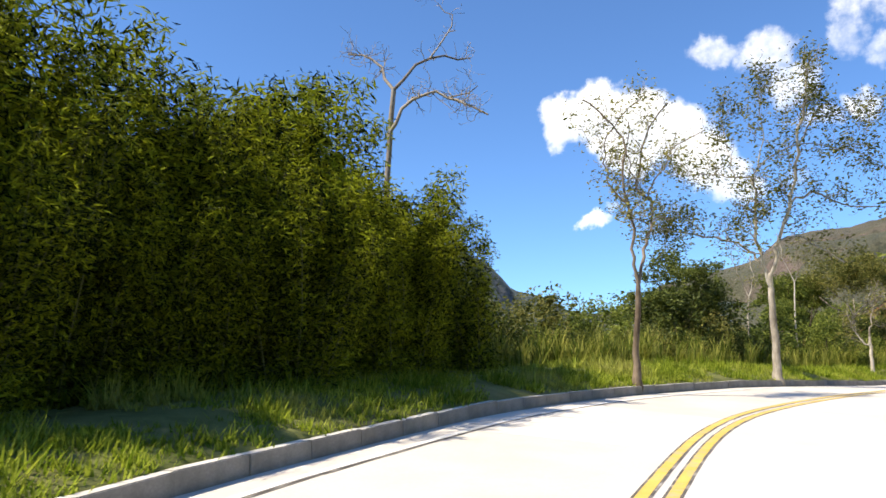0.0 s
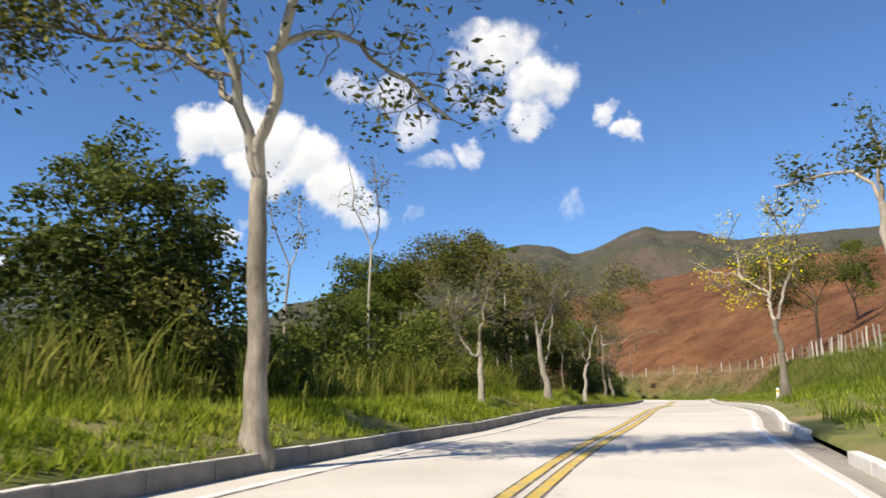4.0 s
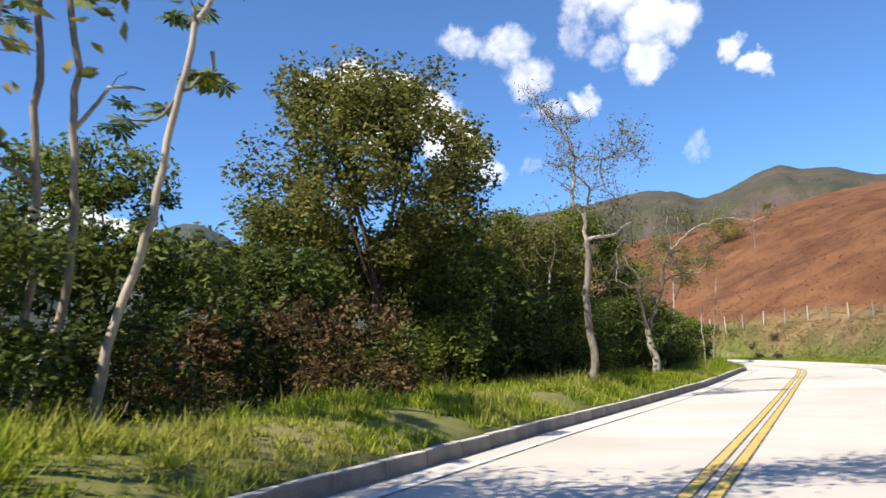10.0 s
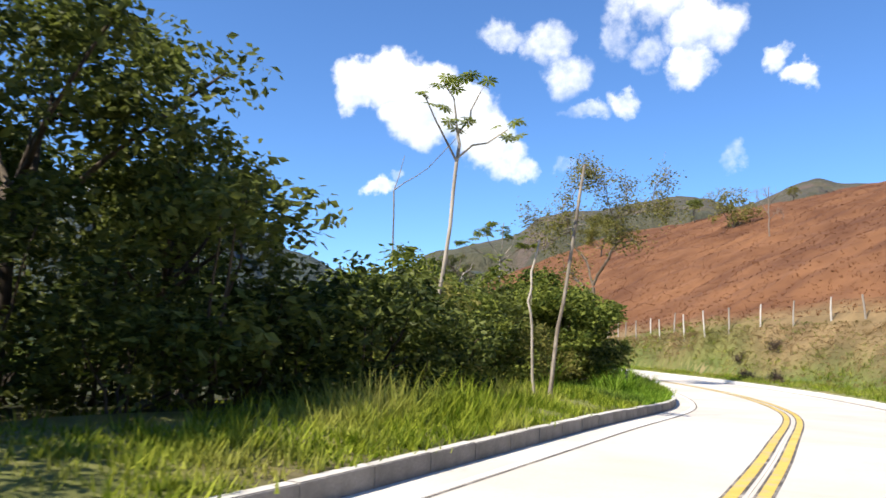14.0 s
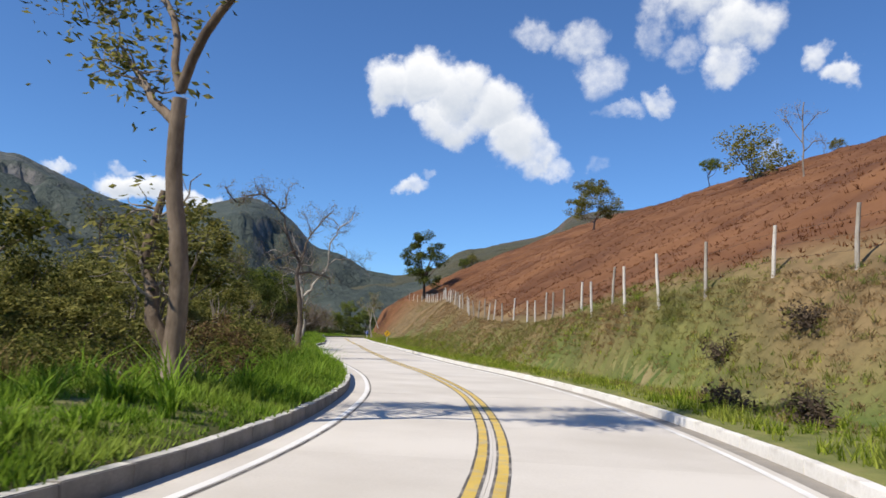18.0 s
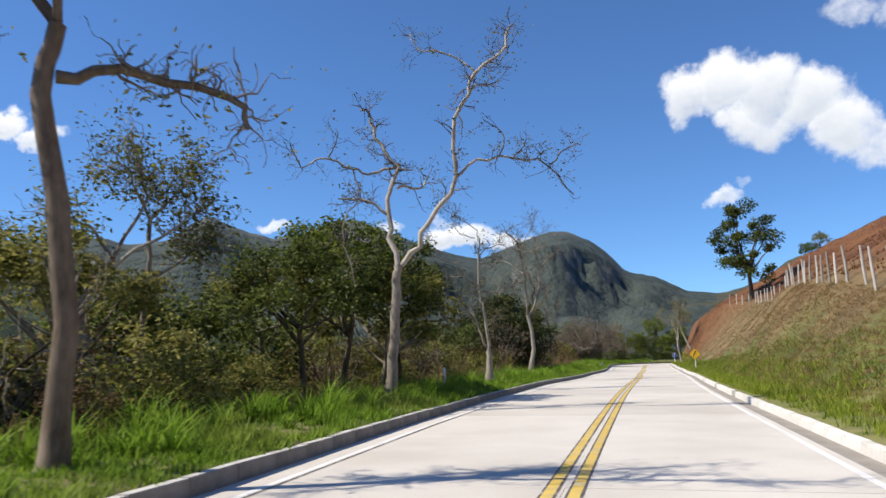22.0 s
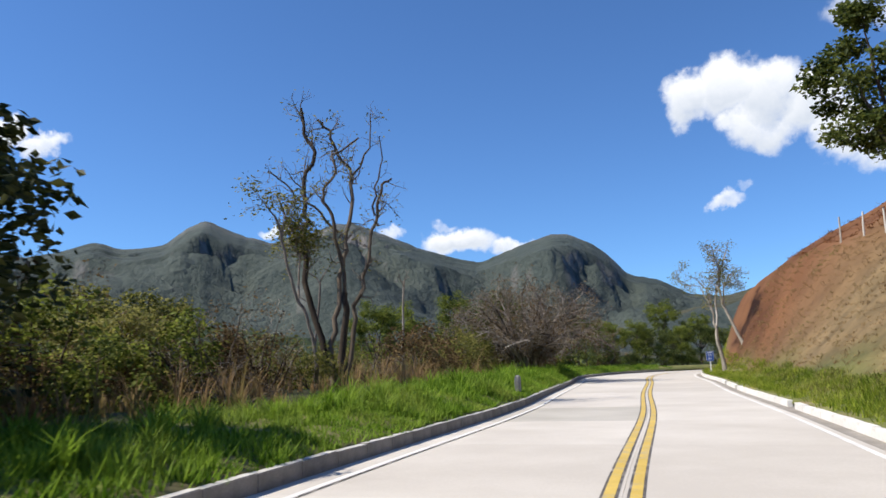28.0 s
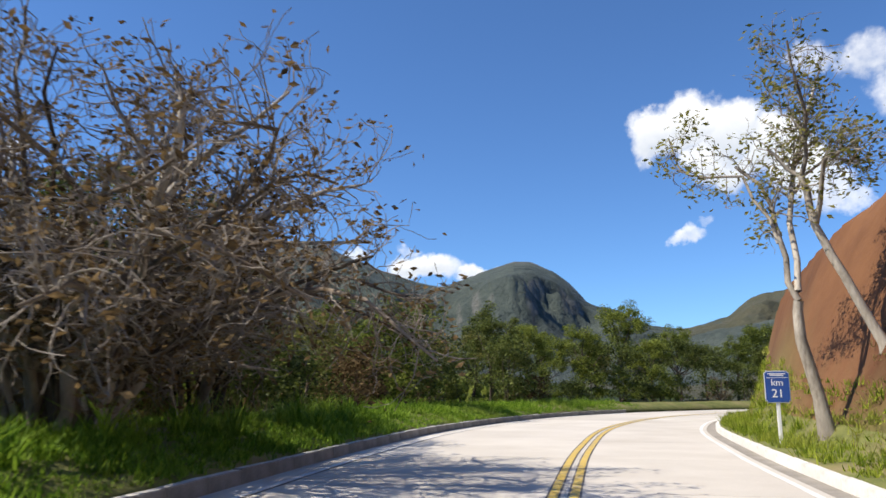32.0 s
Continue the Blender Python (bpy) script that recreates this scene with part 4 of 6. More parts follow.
drawn_tree("tree", "white-trunked tree with a crooked fork by the reeds", -.4, -10.3, 18, "0,0 0,8 0,12 0,16|0,12 -2,13 -5,17 -6,21|0,16 1,22 3,30 6,34|-5,17 -7,22 -8,28", .09, M_BARK, M_LEAF_OLIVE, 1100, .12, 50, .8, 13)
drawn_tree("tree", "white-barked tree with a crooked bare fork and hanging twigs", -.8, -.95, 27, "1.18;0,0 -1,7 -2,14 -2,21|-2,21 -1,22 1,26 5,31 8,34 6,38 10,44 12,46|8,34 12,39 17,38|-2,20 -3,27 -5,31 -4,38 -5,44|1,26 4,32 3,38", .14, M_BARK, M_LEAF_OLIVE, 1500, .11, 110, .9, 14)
drawn_tree("tree", "leaning pale tree with long forked limbs", -1.4, 9.4, 32, "0.94;1,0 2,5 2,12 4,16|4,16 1,20 1,22|4,16 5,20 8,30 12,38 16,43 19,50 22,55 23,60|22,55 26,57 30,57|21,54 19,58 17,61|22,55 26,61 34,60 40,58|6,24 2,34 -3,42 -8,47 -14,53 -18,58|2,34 6,44 2,52|-8,47 -10,56 -4,61|-3,42 -12,45 -18,46", .105, M_BARK, M_LEAF_OLIVE, 5200, .14, 130, .9, 15, clump=.22)
drawn_tree("tree", BARE, -3.06, 26.8, 27, "0.70;0,0 1,6 0,14 0,23 1,32 1,37|1,37 1,44 -2,48 -1,56 -1,63 -3,69 -6,73 -9,79|-3,69 1,73 6,76|1,37 3,38 9,39 13,42 15,42|1,43 2,48 2,51 -1,54 -5,57|-1,61 4,61 8,60 13,62 19,57|7,60 7,54 11,48 10,43 13,42", .125, M_BARK, M_LEAF_OLIVE, 1300, .10, 120, .75, 16)
drawn_tree("tree", "knotted white tree with spreading bare limbs", -3.89, 36.5, 40, "0.41;0,0 0,6 -1,10 -2,15 -2,17|-2,17 -4,21 -6,26 -7,28 -8,32 -8,35|-8,32 -12,33 -16,35 -19,36|-17,35 -17,37 -16,41 -16,47|-8,35 -9,38 -11,41 -12,45 -10,46|-1,17 -1,22 -0,24 1,28 2,34 1,40 2,43 3,46|3,46 6,49 10,53 15,55 21,56 27,54 32,55|2,34 4,36 9,37 13,37 18,40 19,46 20,50|3,46 3,50 1,54 2,58|6,49 6,53 7,58", .17, M_BARK, M_LEAF_OLIVE, 1000, .10, 120, .7, 17)
drawn_tree("tree", "broad grey tree with fine dense twigs beside the bend", -11.4, 71.5, 30, "0.27;0,0 -0,15 -2,30 -2,41|-2,42 4,54 8,61 10,69 9,76 14,84|-2,42 -5,55 -11,63 -14,72 -20,76 -33,76|9,76 18,80 28,85 39,79 45,84|28,85 30,95 35,101|8,61 13,67 19,63|-14,72 -17,84 -10,93 -8,101|10,71 4,82 2,91 -6,99|0,1 -5,10 -7,17 -6,28|-2,37 -9,44 -16,50|-14,70 -24,65 -26,63|14,84 13,91", .17, M_BARK_MID, M_LEAF_OLIVE, 7500, .145, 190, .8, 18, clump=.24, grow=.96)
drawn_tree("tree", BARE, -31.5, 94.1, 64, "0.13;-0,0 0,21 -3,39 -2,47|-2,47 -10,61 -15,74 -25,81 -32,79 -38,75 -44,83|-15,74 -12,78 -11,87|-2,47 1,63 10,75|-2,41 5,42 16,41 18,37|-10,61 -18,68|-5,53 -13,49 -21,46|-22,79 -27,86|1,63 -3,73", .155, M_BARK_MID, M_LEAF_OLIVE, 1100, .09, 180, .6, 19)
drawn_tree("tree", "tall pale tree with wide crooked bare branches on the verge", -40.1, 102.8, 62, "0.39;-2,0 -1,14 -0,29 0,33|0,33 -2,44 -2,55 -0,61 -3,66 -6,72 -7,77 -10,79|-0,61 -8,60 -12,61 -19,64 -26,62 -29,67|-2,47 -9,52 -16,52|-12,61 -10,53 -14,44 -11,27|1,33 5,38 10,47 15,55 15,67 19,77 21,82 27,87 30,94|21,82 16,87 11,89 6,90 4,95|15,55 21,60 31,61 40,58 46,50|27,61 28,67 23,71|40,58 46,64 50,65|31,61 34,65|19,77 27,80|-0,55 6,55 9,59|-19,64 -16,71", .17, M_BARK, M_LEAF_OLIVE, 900, .09, 170, .6, 20)
drawn_tree("tree", "pale bare tree with a bleached lower trunk", -49.3, 112.3, 67, "0.69;-1,0 -1,7 -1,10|-1,10 -2,21 -3,30 -5,36 -4,50 -4,58|-2,12 -4,17 -6,24 -10,30 -13,33 -22,37 -26,37|-4,58 -6,64 -12,68 -18,72 -21,75|-6,59 -12,61 -15,65 -14,69|-4,49 -3,53 4,56 6,63|4,56 11,54 18,52 21,55|-4,47 1,49 4,53|-4,38 -12,42 -19,42 -27,46|-12,42 -13,48 -22,49 -29,53 -28,58 -33,61|-3,36 4,35 10,38 15,39|-6,25 -8,30 -7,34", .17, M_BARK, M_LEAF_OLIVE, 1100, .10, 170, .55, 21)
drawn_tree("tree", BARE, -58.7, 122.0, 58, "0.97;-1,0 1,16 -2,31|-2,31 -4,53 -6,71 -14,81|-2,29 6,43 8,60 20,72|-4,56 -15,64 -24,61|-6,71 2,84 0,92|8,60 3,75 13,84|-14,81 -5,86", .16, M_BARK, M_LEAF_BROWN, 500, .09, 150, .8, 22)
drawn_tree("tree", "tall leafless tree with several dark stems", -81.5, 142.3, 80, "0.97;0,0 1,8 2,19 2,26|-0,1 -3,10 -6,24 -7,40 -6,50 -6,59 -3,68 -5,75 -6,83|-1,2 -1,12 1,23 3,34 5,41 7,51 8,62 5,69 2,76 -1,80|2,1 4,13 6,23 9,31 12,44 14,52 16,59 19,61|8,62 13,71 14,82|3,44 -2,50 -8,54 -13,60 -16,62|2,26 0,40 -2,49 -3,54 -0,59 0,64 7,70|-7,42 -11,46 -14,55|13,49 13,57 14,65 13,71", .15, M_BARK_BROWN, M_LEAF_OLIVE, 500, .12, 110, .8, 23, grow=1.17)
drawn_tree("tree", "pale twisted tree beside the distance sign", -93.2, 175.0, 29, "1.42;-0,0 -3,17 -3,25|-3,25 -6,39 -8,51 -14,58|-3,27 -2,50 1,66 5,80|-6,38 -12,54 -24,57 -29,68|-2,50 6,61 12,55|1,66 -4,73 -7,80", .16, M_BARK, M_LEAF_OLIVE, 1700, .14, 80, .9, 24)
drawn_tree("tree", "leaning pale tree on the earth bank", -92.3, 175.8, 18, "0,0 -6,15 -10,26 -12,37|-10,26 -6,38 1,38|-12,37 -9,49 -10,64|-12,37 -18,44", .12, M_BARK, M_LEAF_OLIVE, 900, .13, 60, .9, 25)
drawn_tree("flowering_tree", "gnarled pale tree with scattered yellow blossom", 7.35, -1.4, -15, "1.30;1,0 1,5 1,11 0,17 0,21|0,21 -1,24 -2,28 -2,31 -5,33 -9,36 -12,39 -12,44 -13,48|-9,36 -14,39 -20,40 -24,43 -28,46|-9,36 -15,36 -20,35 -24,37|1,21 2,26 3,30 6,36 7,40 6,43 5,49 5,55|7,40 10,43 15,46|-1,30 -1,38 -1,43 -4,47 -4,50 -0,51 3,51|-0,41 3,43 6,43|-13,48 -17,52 -23,56|-12,45 -9,46 -6,46|-13,48 -15,52 -13,57 -10,61|6,43 8,50 12,54 14,60|-1,29 -5,31 -9,30|5,49 3,57 2,62", .14, M_BARK, M_LEAF_OLIVE, 400, .11, 150, .6, 26, second=M_FLOWER, second_count=1000)
drawn_tree("tree", "slim pale tree with small olive leaves beside dark stems", -80.9, 140.75, 83, "1.75;6,0 4,12 1,19 -2,28 -4,37 -6,44|1,18 2,33 2,40 -1,47|-4,37 -3,44 1,50|3,35 7,33 5,42|-6,44 -10,49", .06, M_BARK_GREY, M_LEAF_OLIVE, 2200, .12, 60, .7, 66)
drawn_tree("tree", "forked tree with flat grey-green foliage on the grass", 9.8, -10.8, -15, "1.32;-4,0 -4,12 -5,28 -5,39|-5,39 -8,46 -17,49 -29,49|-5,39 -4,47 4,49 7,53|-5,33 1,38 8,38|-4,47 -5,58|7,53 13,48", .13, M_BARK, M_LEAF_DARK, 1500, .15, 50, .7, 27)
drawn_tree("tree", "young crooked tree with light green leaves below the road", -30.3, 81.0, 70, "-1.26;-0,0 -1,14 -1,25|-1,25 -4,37 -6,46|-1,25 5,33 7,49 10,67 17,66|7,49 13,52|5,33 -3,46|10,67 2,74", .10, M_BARK_BROWN, M_LEAF_OLIVE, 1500, .15, 50, .9, 28)
drawn_tree("dead_tree", "leafless forked dead stem below the verge", -93.3, 146.1, 92, "0,-10 1,12 2,30|2,30 -2,35 -5,38|2,30 3,33 10,41|1,21 -6,28", .08, M_BARK_GREY, twig_count=4, twig_length=.3, seed=29, category="dead tree", z=1.6, sink=5, grow=1.37)
drawn_tree("dead_tree", "broken grey dead stem among the bushes", -94.6, 151.6, 85, "0,-15 0,20 1,44|1,40 -3,47|1,42 2,48", .08, M_BARK_GREY, twig_count=4, twig_length=.3, seed=30, category="dead tree", z=1.9, sink=4)
for i, (x, y, h) in enumerate(((-3.3, -10.9, 6.0), (-4.4, -13.4, 5.2), (-2.4, 9.8, 3.0), (-5.6, 30.6, 5.0))):
    drawn_tree("sapling", "thin bare sapling among the bushes", x, y, 20, f"0,0 -1,{h * 4:.0f} 0,{h * 7:.0f}|0,{h * 7:.0f} -4,{h * 9:.0f} -6,{h * 11:.0f}|0,{h * 7:.0f} 2,{h * 9:.0f} 1,{h * 11:.0f}", .05, M_BARK,
               M_LEAF_OLIVE, 160, .12, 12, .6, 40 + i)

drawn_tree("tree", "bare tree rising behind the bamboo", -4.81, -33.96, 40, "1.82;0,0 -2,45 -0,74|-0,74 10,85 22,87|-2,60 6,70 17,69 29,62|-0,74 -9,88 -18,92|10,85 17,95 13,102|17,69 26,71", .12, M_BARK_GREY, twig_count=60, twig_length=.8, seed=65)

umbrella_tree("cecropia", "thin tall cecropia with lobed umbrella leaves", -5.0, 9.6, 32, "0,0 -2,30 -3,55 -4,70|-4,70 -12,78|-4,68 -20,74 -24,80|-4,70 0,80|-3,66 6,62 10,66", 51, .5, .05)
umbrella_tree("cecropia", "thin tall cecropia with lobed umbrella leaves", -5.9, 10.4, 32, "0,0 -3,30 -5,60 -5,74|-5,72 -14,70|-5,74 -2,84", 52, .5, .045)
umbrella_tree("cecropia", "slanting cecropia stem with few leaves", -4.4, 13.6, 55, "1.45;-3,0 -0,10 2,17 4,26 6,36 8,45 11,52|6,36 9,39|6,36 3,32 -0,32|8,45 7,48|10,42 10,39", 53, .4, .065, 5)
umbrella_tree("cecropia", "thin tall cecropia with lobed umbrella leaves", -5.5, 13.1, 59, "1.17;0,0 3,11 4,24 4,35 4,43 3,55 4,62|4,35 8,40 12,40|3,55 7,55|4,62 0,65|4,62 7,67", 54, .4, .065, 5)
umbrella_tree("cecropia", "thin tall cecropia with lobed umbrella leaves", -5.3, 12.7, 60, "0.75;-0,0 1,9 2,20 2,33 2,44 2,56 2,66|2,31 -1,33 -3,35|2,56 -1,53|2,66 -0,68|2,66 5,71", 60, .4, .065, 5)
umbrella_tree("cecropia", "young cecropia with a whorl of broad leaves", -6.2, 48.3, 24, "0,0 3,25 5,45 5,52|5,50 2,61|5,51 9,61|5,45 -1,57|5,46 15,51", 55, .38, .05, 5)
umbrella_tree("cecropia", "bare slanting cecropia pole", -4.4, 50.0, 55, "0,0 3,14 5,28 9,48", 56, .4, .05, bare=True)
umbrella_tree("cecropia", "bare slanting cecropia pole", -4.75, 50.15, 55, "0,0 -1,14 -1,22 1,32", 57, .4, .035, bare=True)
umbrella_tree("cecropia", "cecropia with a spread of drooping leaves", -13.3, 64.6, 40, "0,0 1,30 1,52|1,50 -14,58|1,51 -6,62|1,51 8,62|1,50 13,58|1,52 1,66", 58, .5, .05, 8)
umbrella_tree("dead_cecropia", "dark forked dead cecropia pole", -21.1, 67.9, 50, "0;0,0 0,50 -1,92|-1,92 3,110|-1,92 15,104 34,126", 59, .4, .06, bare=True)
umbrella_tree("papaya_tree", "thin papaya-like tree with a round head of leaves", -37.2, 91.0, 78, "-0.61;0,0 1,16 1,32 0,44|0,44 1,47|0,43 -3,46|0,41 3,44", 60, .62, .06, 26, M_LEAF_OLIVE)
umbrella_tree("papaya_tree", "thin papaya-like tree with hanging leaves", -32.2, 86.7, 85, "-0.15;-0,0 -0,16 0,26 1,35|1,35 3,37|1,34 -2,36|1,32 5,33", 61, .6, .06, 22, M_LEAF_OLIVE)
drawn_tree("tree", "crooked pale tree with thin olive leaves below the verge", -40.1, 95.7, 80, "-0.82;0,0 -2,17 -5,33 1,43|1,43 -6,51 -15,53|1,43 7,56 4,68|-5,30 -12,38 -19,40|1,41 14,52 20,57", .10, M_BARK, M_LEAF_OLIVE, 2600, .12, 80, .9, 62)
drawn_tree("tree", "thin pale tree with a tuft of olive leaves", -40.5, 96.4, 80, "-0.53;-1,-0 0,16 2,36 2,50|2,50 -3,61 -7,63|2,50 9,59 11,66|2,36 16,46", .08, M_BARK, M_LEAF_OLIVE, 2200, .12, 60, .9, 63)
drawn_tree("hill_tree", "flat-topped tree on the brown hillside", 12.6, 38.7, -9, "0,0 -1,25 0,45|0,45 -15,62 -40,70 -55,66|0,45 10,65 30,82 50,80|0,45 -5,70 -20,85|0,38 -20,48 -35,50|10,65 35,68 52,66|-15,62 -30,80", .16, M_BARK_BROWN, M_LEAF, 9000, .2, 90, 1.5, 64, clump=.42, grow=.85)

# crowned trees and thickets: a few grown ones, then copies
FOREST = [dome_tree("forest_tree", "rounded dense green tree of the roadside wood", 70 + i, h, (w, w, v), t, lf, M_BARK_BROWN, n, 50, sz)
          for i, (h, w, v, t, lf, n, sz) in enumerate(((7.2, 2.5, 2.3, 3.4, M_LEAF, 8600, .155), (6.4, 2.3, 2.4, 2.6, M_LEAF_DARK, 8600, .155), (8.2, 2.6, 3.0, 3.8, M_LEAF, 9000, .155),
                                                       (5.4, 2.0, 2.2, 2.2, M_LEAF_OLIVE, 6000, .14), (6.0, 2.7, 2.0, 2.8, M_LEAF_DARK, 8600, .155)))]
BUSHES = [bush("bush", "dense green roadside bush", 90 + i, h, w, lf, n, 30, sz) for i, (h, w, lf, n, sz) in
          enumerate(((2.4, 1.3, M_LEAF, 2300, .14), (1.7, 1.2, M_LEAF_DARK, 2000, .13), (3.2, 1.5, M_LEAF_DARK, 2700, .15), (1.3, 1.0, M_LEAF_OLIVE, 1700, .12), (2.6, 1.4, M_LEAF_OLIVE, 2300, .14)))]
BUSHES.append(bush("bush", "withered brown bush behind the verge", 97, 2.0, 1.2, M_LEAF_BROWN, 1700, 26, .12))
SCRUB = [bare_scrub("scrub", "leafless tangled grey-brown shrub", 100 + i, h, w, M_LEAF_BROWN, n) for i, (h, w, n) in enumerate(((2.4, 1.5, 500), (3.4, 1.7, 700), (1.8, 1.4, 300)))]
BAMBOO = [bamboo("bamboo", "tall dense bamboo clump with yellow-green tops", 110 + i, h) for i, h in enumerate((5.6, 6.4))]
ACACIA = [dome_tree("slope_tree", "slender pale-stemmed tree with layered light olive leaves", 150 + i, h, (w, w, v), t, M_LEAF_OLIVE, M_BARK_GREY, 2600, 26, .15, .5, .07, low=-.15)
          for i, (h, w, v, t) in enumerate(((4.4, 1.9, .9, 2.6), (3.6, 1.7, .8, 1.9), (5.0, 1.6, 1.3, 2.8)))]
THICKET = [bush("thicket", "tall dense green thicket before the bend", 104 + i, h, 1.9, lf, 5600, 46, .15, .5, 8, None, "thicket") for i, (h, lf) in enumerate(((3.3, M_LEAF), (2.9, M_LEAF_DARK)))]
for kinds, name in ((FOREST, "trees of the roadside wood"), (BUSHES, "bushes along the road"), (SCRUB, "leafless shrubs along the verge"), (ACACIA, "slender trees of the slope"), (BAMBOO, "bamboo clumps of the roadside wall"), (THICKET, "thickets before the bend")):
    for ob in kinds:
        tagged(ob, group=name)
used = set()


def place(kinds, x, y, size=1.0, turn=None, tall=1.0, sink=.05):
    """A copy of one of the kinds at (x, y); the first use of each is the grown one itself."""
    k = kinds[random.randrange(len(kinds))] if isinstance(kinds, list) else kinds
    m = Matrix.Translation((x, y, gz(x, y) - sink)) @ pose(0, 0, 0, 0, 0, random.uniform(0, 360) if turn is None else turn) @ Matrix.Diagonal((size, size, size * tall, 1))
    if k.name in used:
        return copy_thing(k, m @ Matrix.Diagonal((1 / k.scale.x, 1 / k.scale.y, 1 / k.scale.z, 1)))
    used.add(k.name)
    k.matrix_basis = m
    return k


def belt(kinds, s0, s1, l0, l1, gap, size=(.8, 1.2), tall=(.9, 1.15), rows=1):
    """Plants along the left side, l metres behind the kerb."""
    s = s0
    while s < s1:
        for _ in range(rows):
            l = random.uniform(l0, l1)
            p = on_road(s + random.uniform(-.4, .4) * gap, -KL(s) - l)
            place(kinds, float(p[0]), float(p[1]), random.uniform(*size), None, random.uniform(*tall))
        s += gap * random.uniform(.75, 1.25)


random.seed(5)
# the bamboo wall
belt(BAMBOO, -3, 11.0, 3.0, 3.5, 1.0, (.46, .58))
belt(BAMBOO, 10.5, 14.6, 2.0, 2.6, .95, (.48, .58))
belt(BAMBOO, -3, 15.6, 4.6, 5.3, 1.1, (.78, .9))
belt(BAMBOO, -4, 15.4, 6.2, 7.0, 1.25, (1.0, 1.12))
# deeper row added to keep the sun off the rows in front
belt(BAMBOO, -8, 12.0, 8.2, 9.4, 1.7, (1.0, 1.12))
belt(BAMBOO, 9.5, 15.0, 3.3, 3.9, 1.0, (.68, .8))
for s, d, size in ((15.3, -5.3, .6), (15.9, -6.6, .66)):
    place(BAMBOO[0], *[float(v) for v in on_road(s, d)[:2]], size)
belt(BUSHES[1:3], -3, 15.0, 6.6, 8.0, 1.1, (.8, 1.1))
# open slope with reeds, bushes behind
belt(BUSHES[:2] + BUSHES[3:5], 15, 30, 4.0, 7.0, .9, (.75, 1.1))
belt(BUSHES[:3] + BUSHES[4:5], 30, 44, 3.6, 7.5, 1.0, (.75, 1.1))
place(FOREST[1], -4.9, -18.4, .84, 200)
for x, y, z in ((-4.2, -19.4, 1.1), (-5.8, -17.0, 1.2), (-3.7, -17.3, 1.0), (-5.6, -20.4, 1.1)):
    place(BUSHES[2], x, y, z)
place(FOREST[1], -7.4, -15.6, .6)
belt(FOREST[3:4], 34, 46, 8, 11, 4.0, (.5, .62))
# wood between the reeds and the bend
for x, y, k, z in ((-4.3, 5.2, 1, .62), (-7.4, 7.5, 1, .66),  
                   (-8.6, 28.0, 0, .82), (-6.9, 31.2, 3, 1.05), (-8.7, 33.5, 0, .9), (-7.9, 35.6, 1, .85), (-6.9, 37.4, 0, .95), (-7.9, 41.2, 4, .95), (-7.6, 43.6, 1, .66), (-10.5, 36, 0, .85), (-10.8, 24, 0, .8),
                   (-6.8, -4.2, 0, .6), (-8.4, -.2, 0, .85), (-9.6, 4.0, 0, .9), (-5.2, -1.6, 4, .5)):
    place(FOREST[k], x, y, z)
# vine-hung trees below the straight
for x, y, k, z in ((-45.8, 105.9, 1, 0.8), (-44.6, 103.1, 0, 0.8), (-42.9, 101.3, 4, 0.8)):
    place(FOREST[k], x, y, z)
belt(BUSHES, 42, 84, 3.6, 5.5, 1.5, (.7, 1.1))
belt(BUSHES[1:3], 76, 98, 2.8, 4.4, 1.1, (.8, 1.15))
belt(FOREST[:2] + FOREST[3:4], 58, 102, 8.5, 13, 2.6, (.62, .82))
belt(BUSHES[1:3], 56, 100, 6.0, 8.5, 1.5, (1.0, 1.4))
belt(THICKET, 99, 109, 4.0, 5.6, 1.6, (.85, 1.0))
belt(THICKET, 109.5, 116.5, 3.2, 4.6, 1.1, (1.05, 1.18))
belt(BUSHES[:1] + BUSHES[4:5], 99, 117, 3.4, 4.2, 1.6, (.6, .9))
belt(BUSHES[5:], 114, 118.5, 3.2, 4.6, 1.0, (1.1, 1.6))
belt(FOREST[1:2] + FOREST[4:], 96, 120, 7.5, 10.5, 3.6, (.42, .55))
belt(BUSHES[3:5] + SCRUB[:1], 122, 150, 5.0, 9.0, 2.6, (.6, 1.0))
belt(BUSHES[3:5] + FOREST[3:4], 126, 205, 10, 20, 3.4, (.7, 1.1))
belt(SCRUB + BUSHES[3:4], 150, 205, 4.6, 7.5, 1.6, (.7, 1.1))
belt(BUSHES[2:5] + BUSHES[5:], 158, 200, 4.4, 8.0, 1.5, (.8, 1.3))
belt(SCRUB[1:2] + BUSHES[4:], 206, 226, 6.0, 9.5, 1.4, (.7, 1.05))
belt(FOREST[3:4] + FOREST[:1], 156, 208, 9, 16, 6.5, (.6, .85))
belt(BUSHES[3:5] + BUSHES[5:] + SCRUB[2:], 124, 165, 1.9, 4.2, 1.3, (.45, .7))
belt(ACACIA, 128, 172, 4.5, 8.0, 3.6, (.75, 1.0))
belt(ACACIA, 128, 176, 8.0, 14.0, 3.0, (.8, 1.15))
belt(FOREST[3:4] + BUSHES[4:5], 124, 164, 7.0, 12, 2.6, (.5, .72))
belt(FOREST[3:4] + FOREST[:1], 124, 205, 14, 26, 3.8, (.7, .95))
belt(FOREST[3:4], 206, 232, 11, 17, 3.4, (.6, .8))
spread_tree = dome_tree("spreading_tree", "tall spreading tree with a flat olive crown on open limbs", 124, 7.0, (2.8, 2.8, 1.7), 3.4, M_LEAF_OLIVE, M_BARK, 15000, 56, .13, .8, .12, low=-.3)
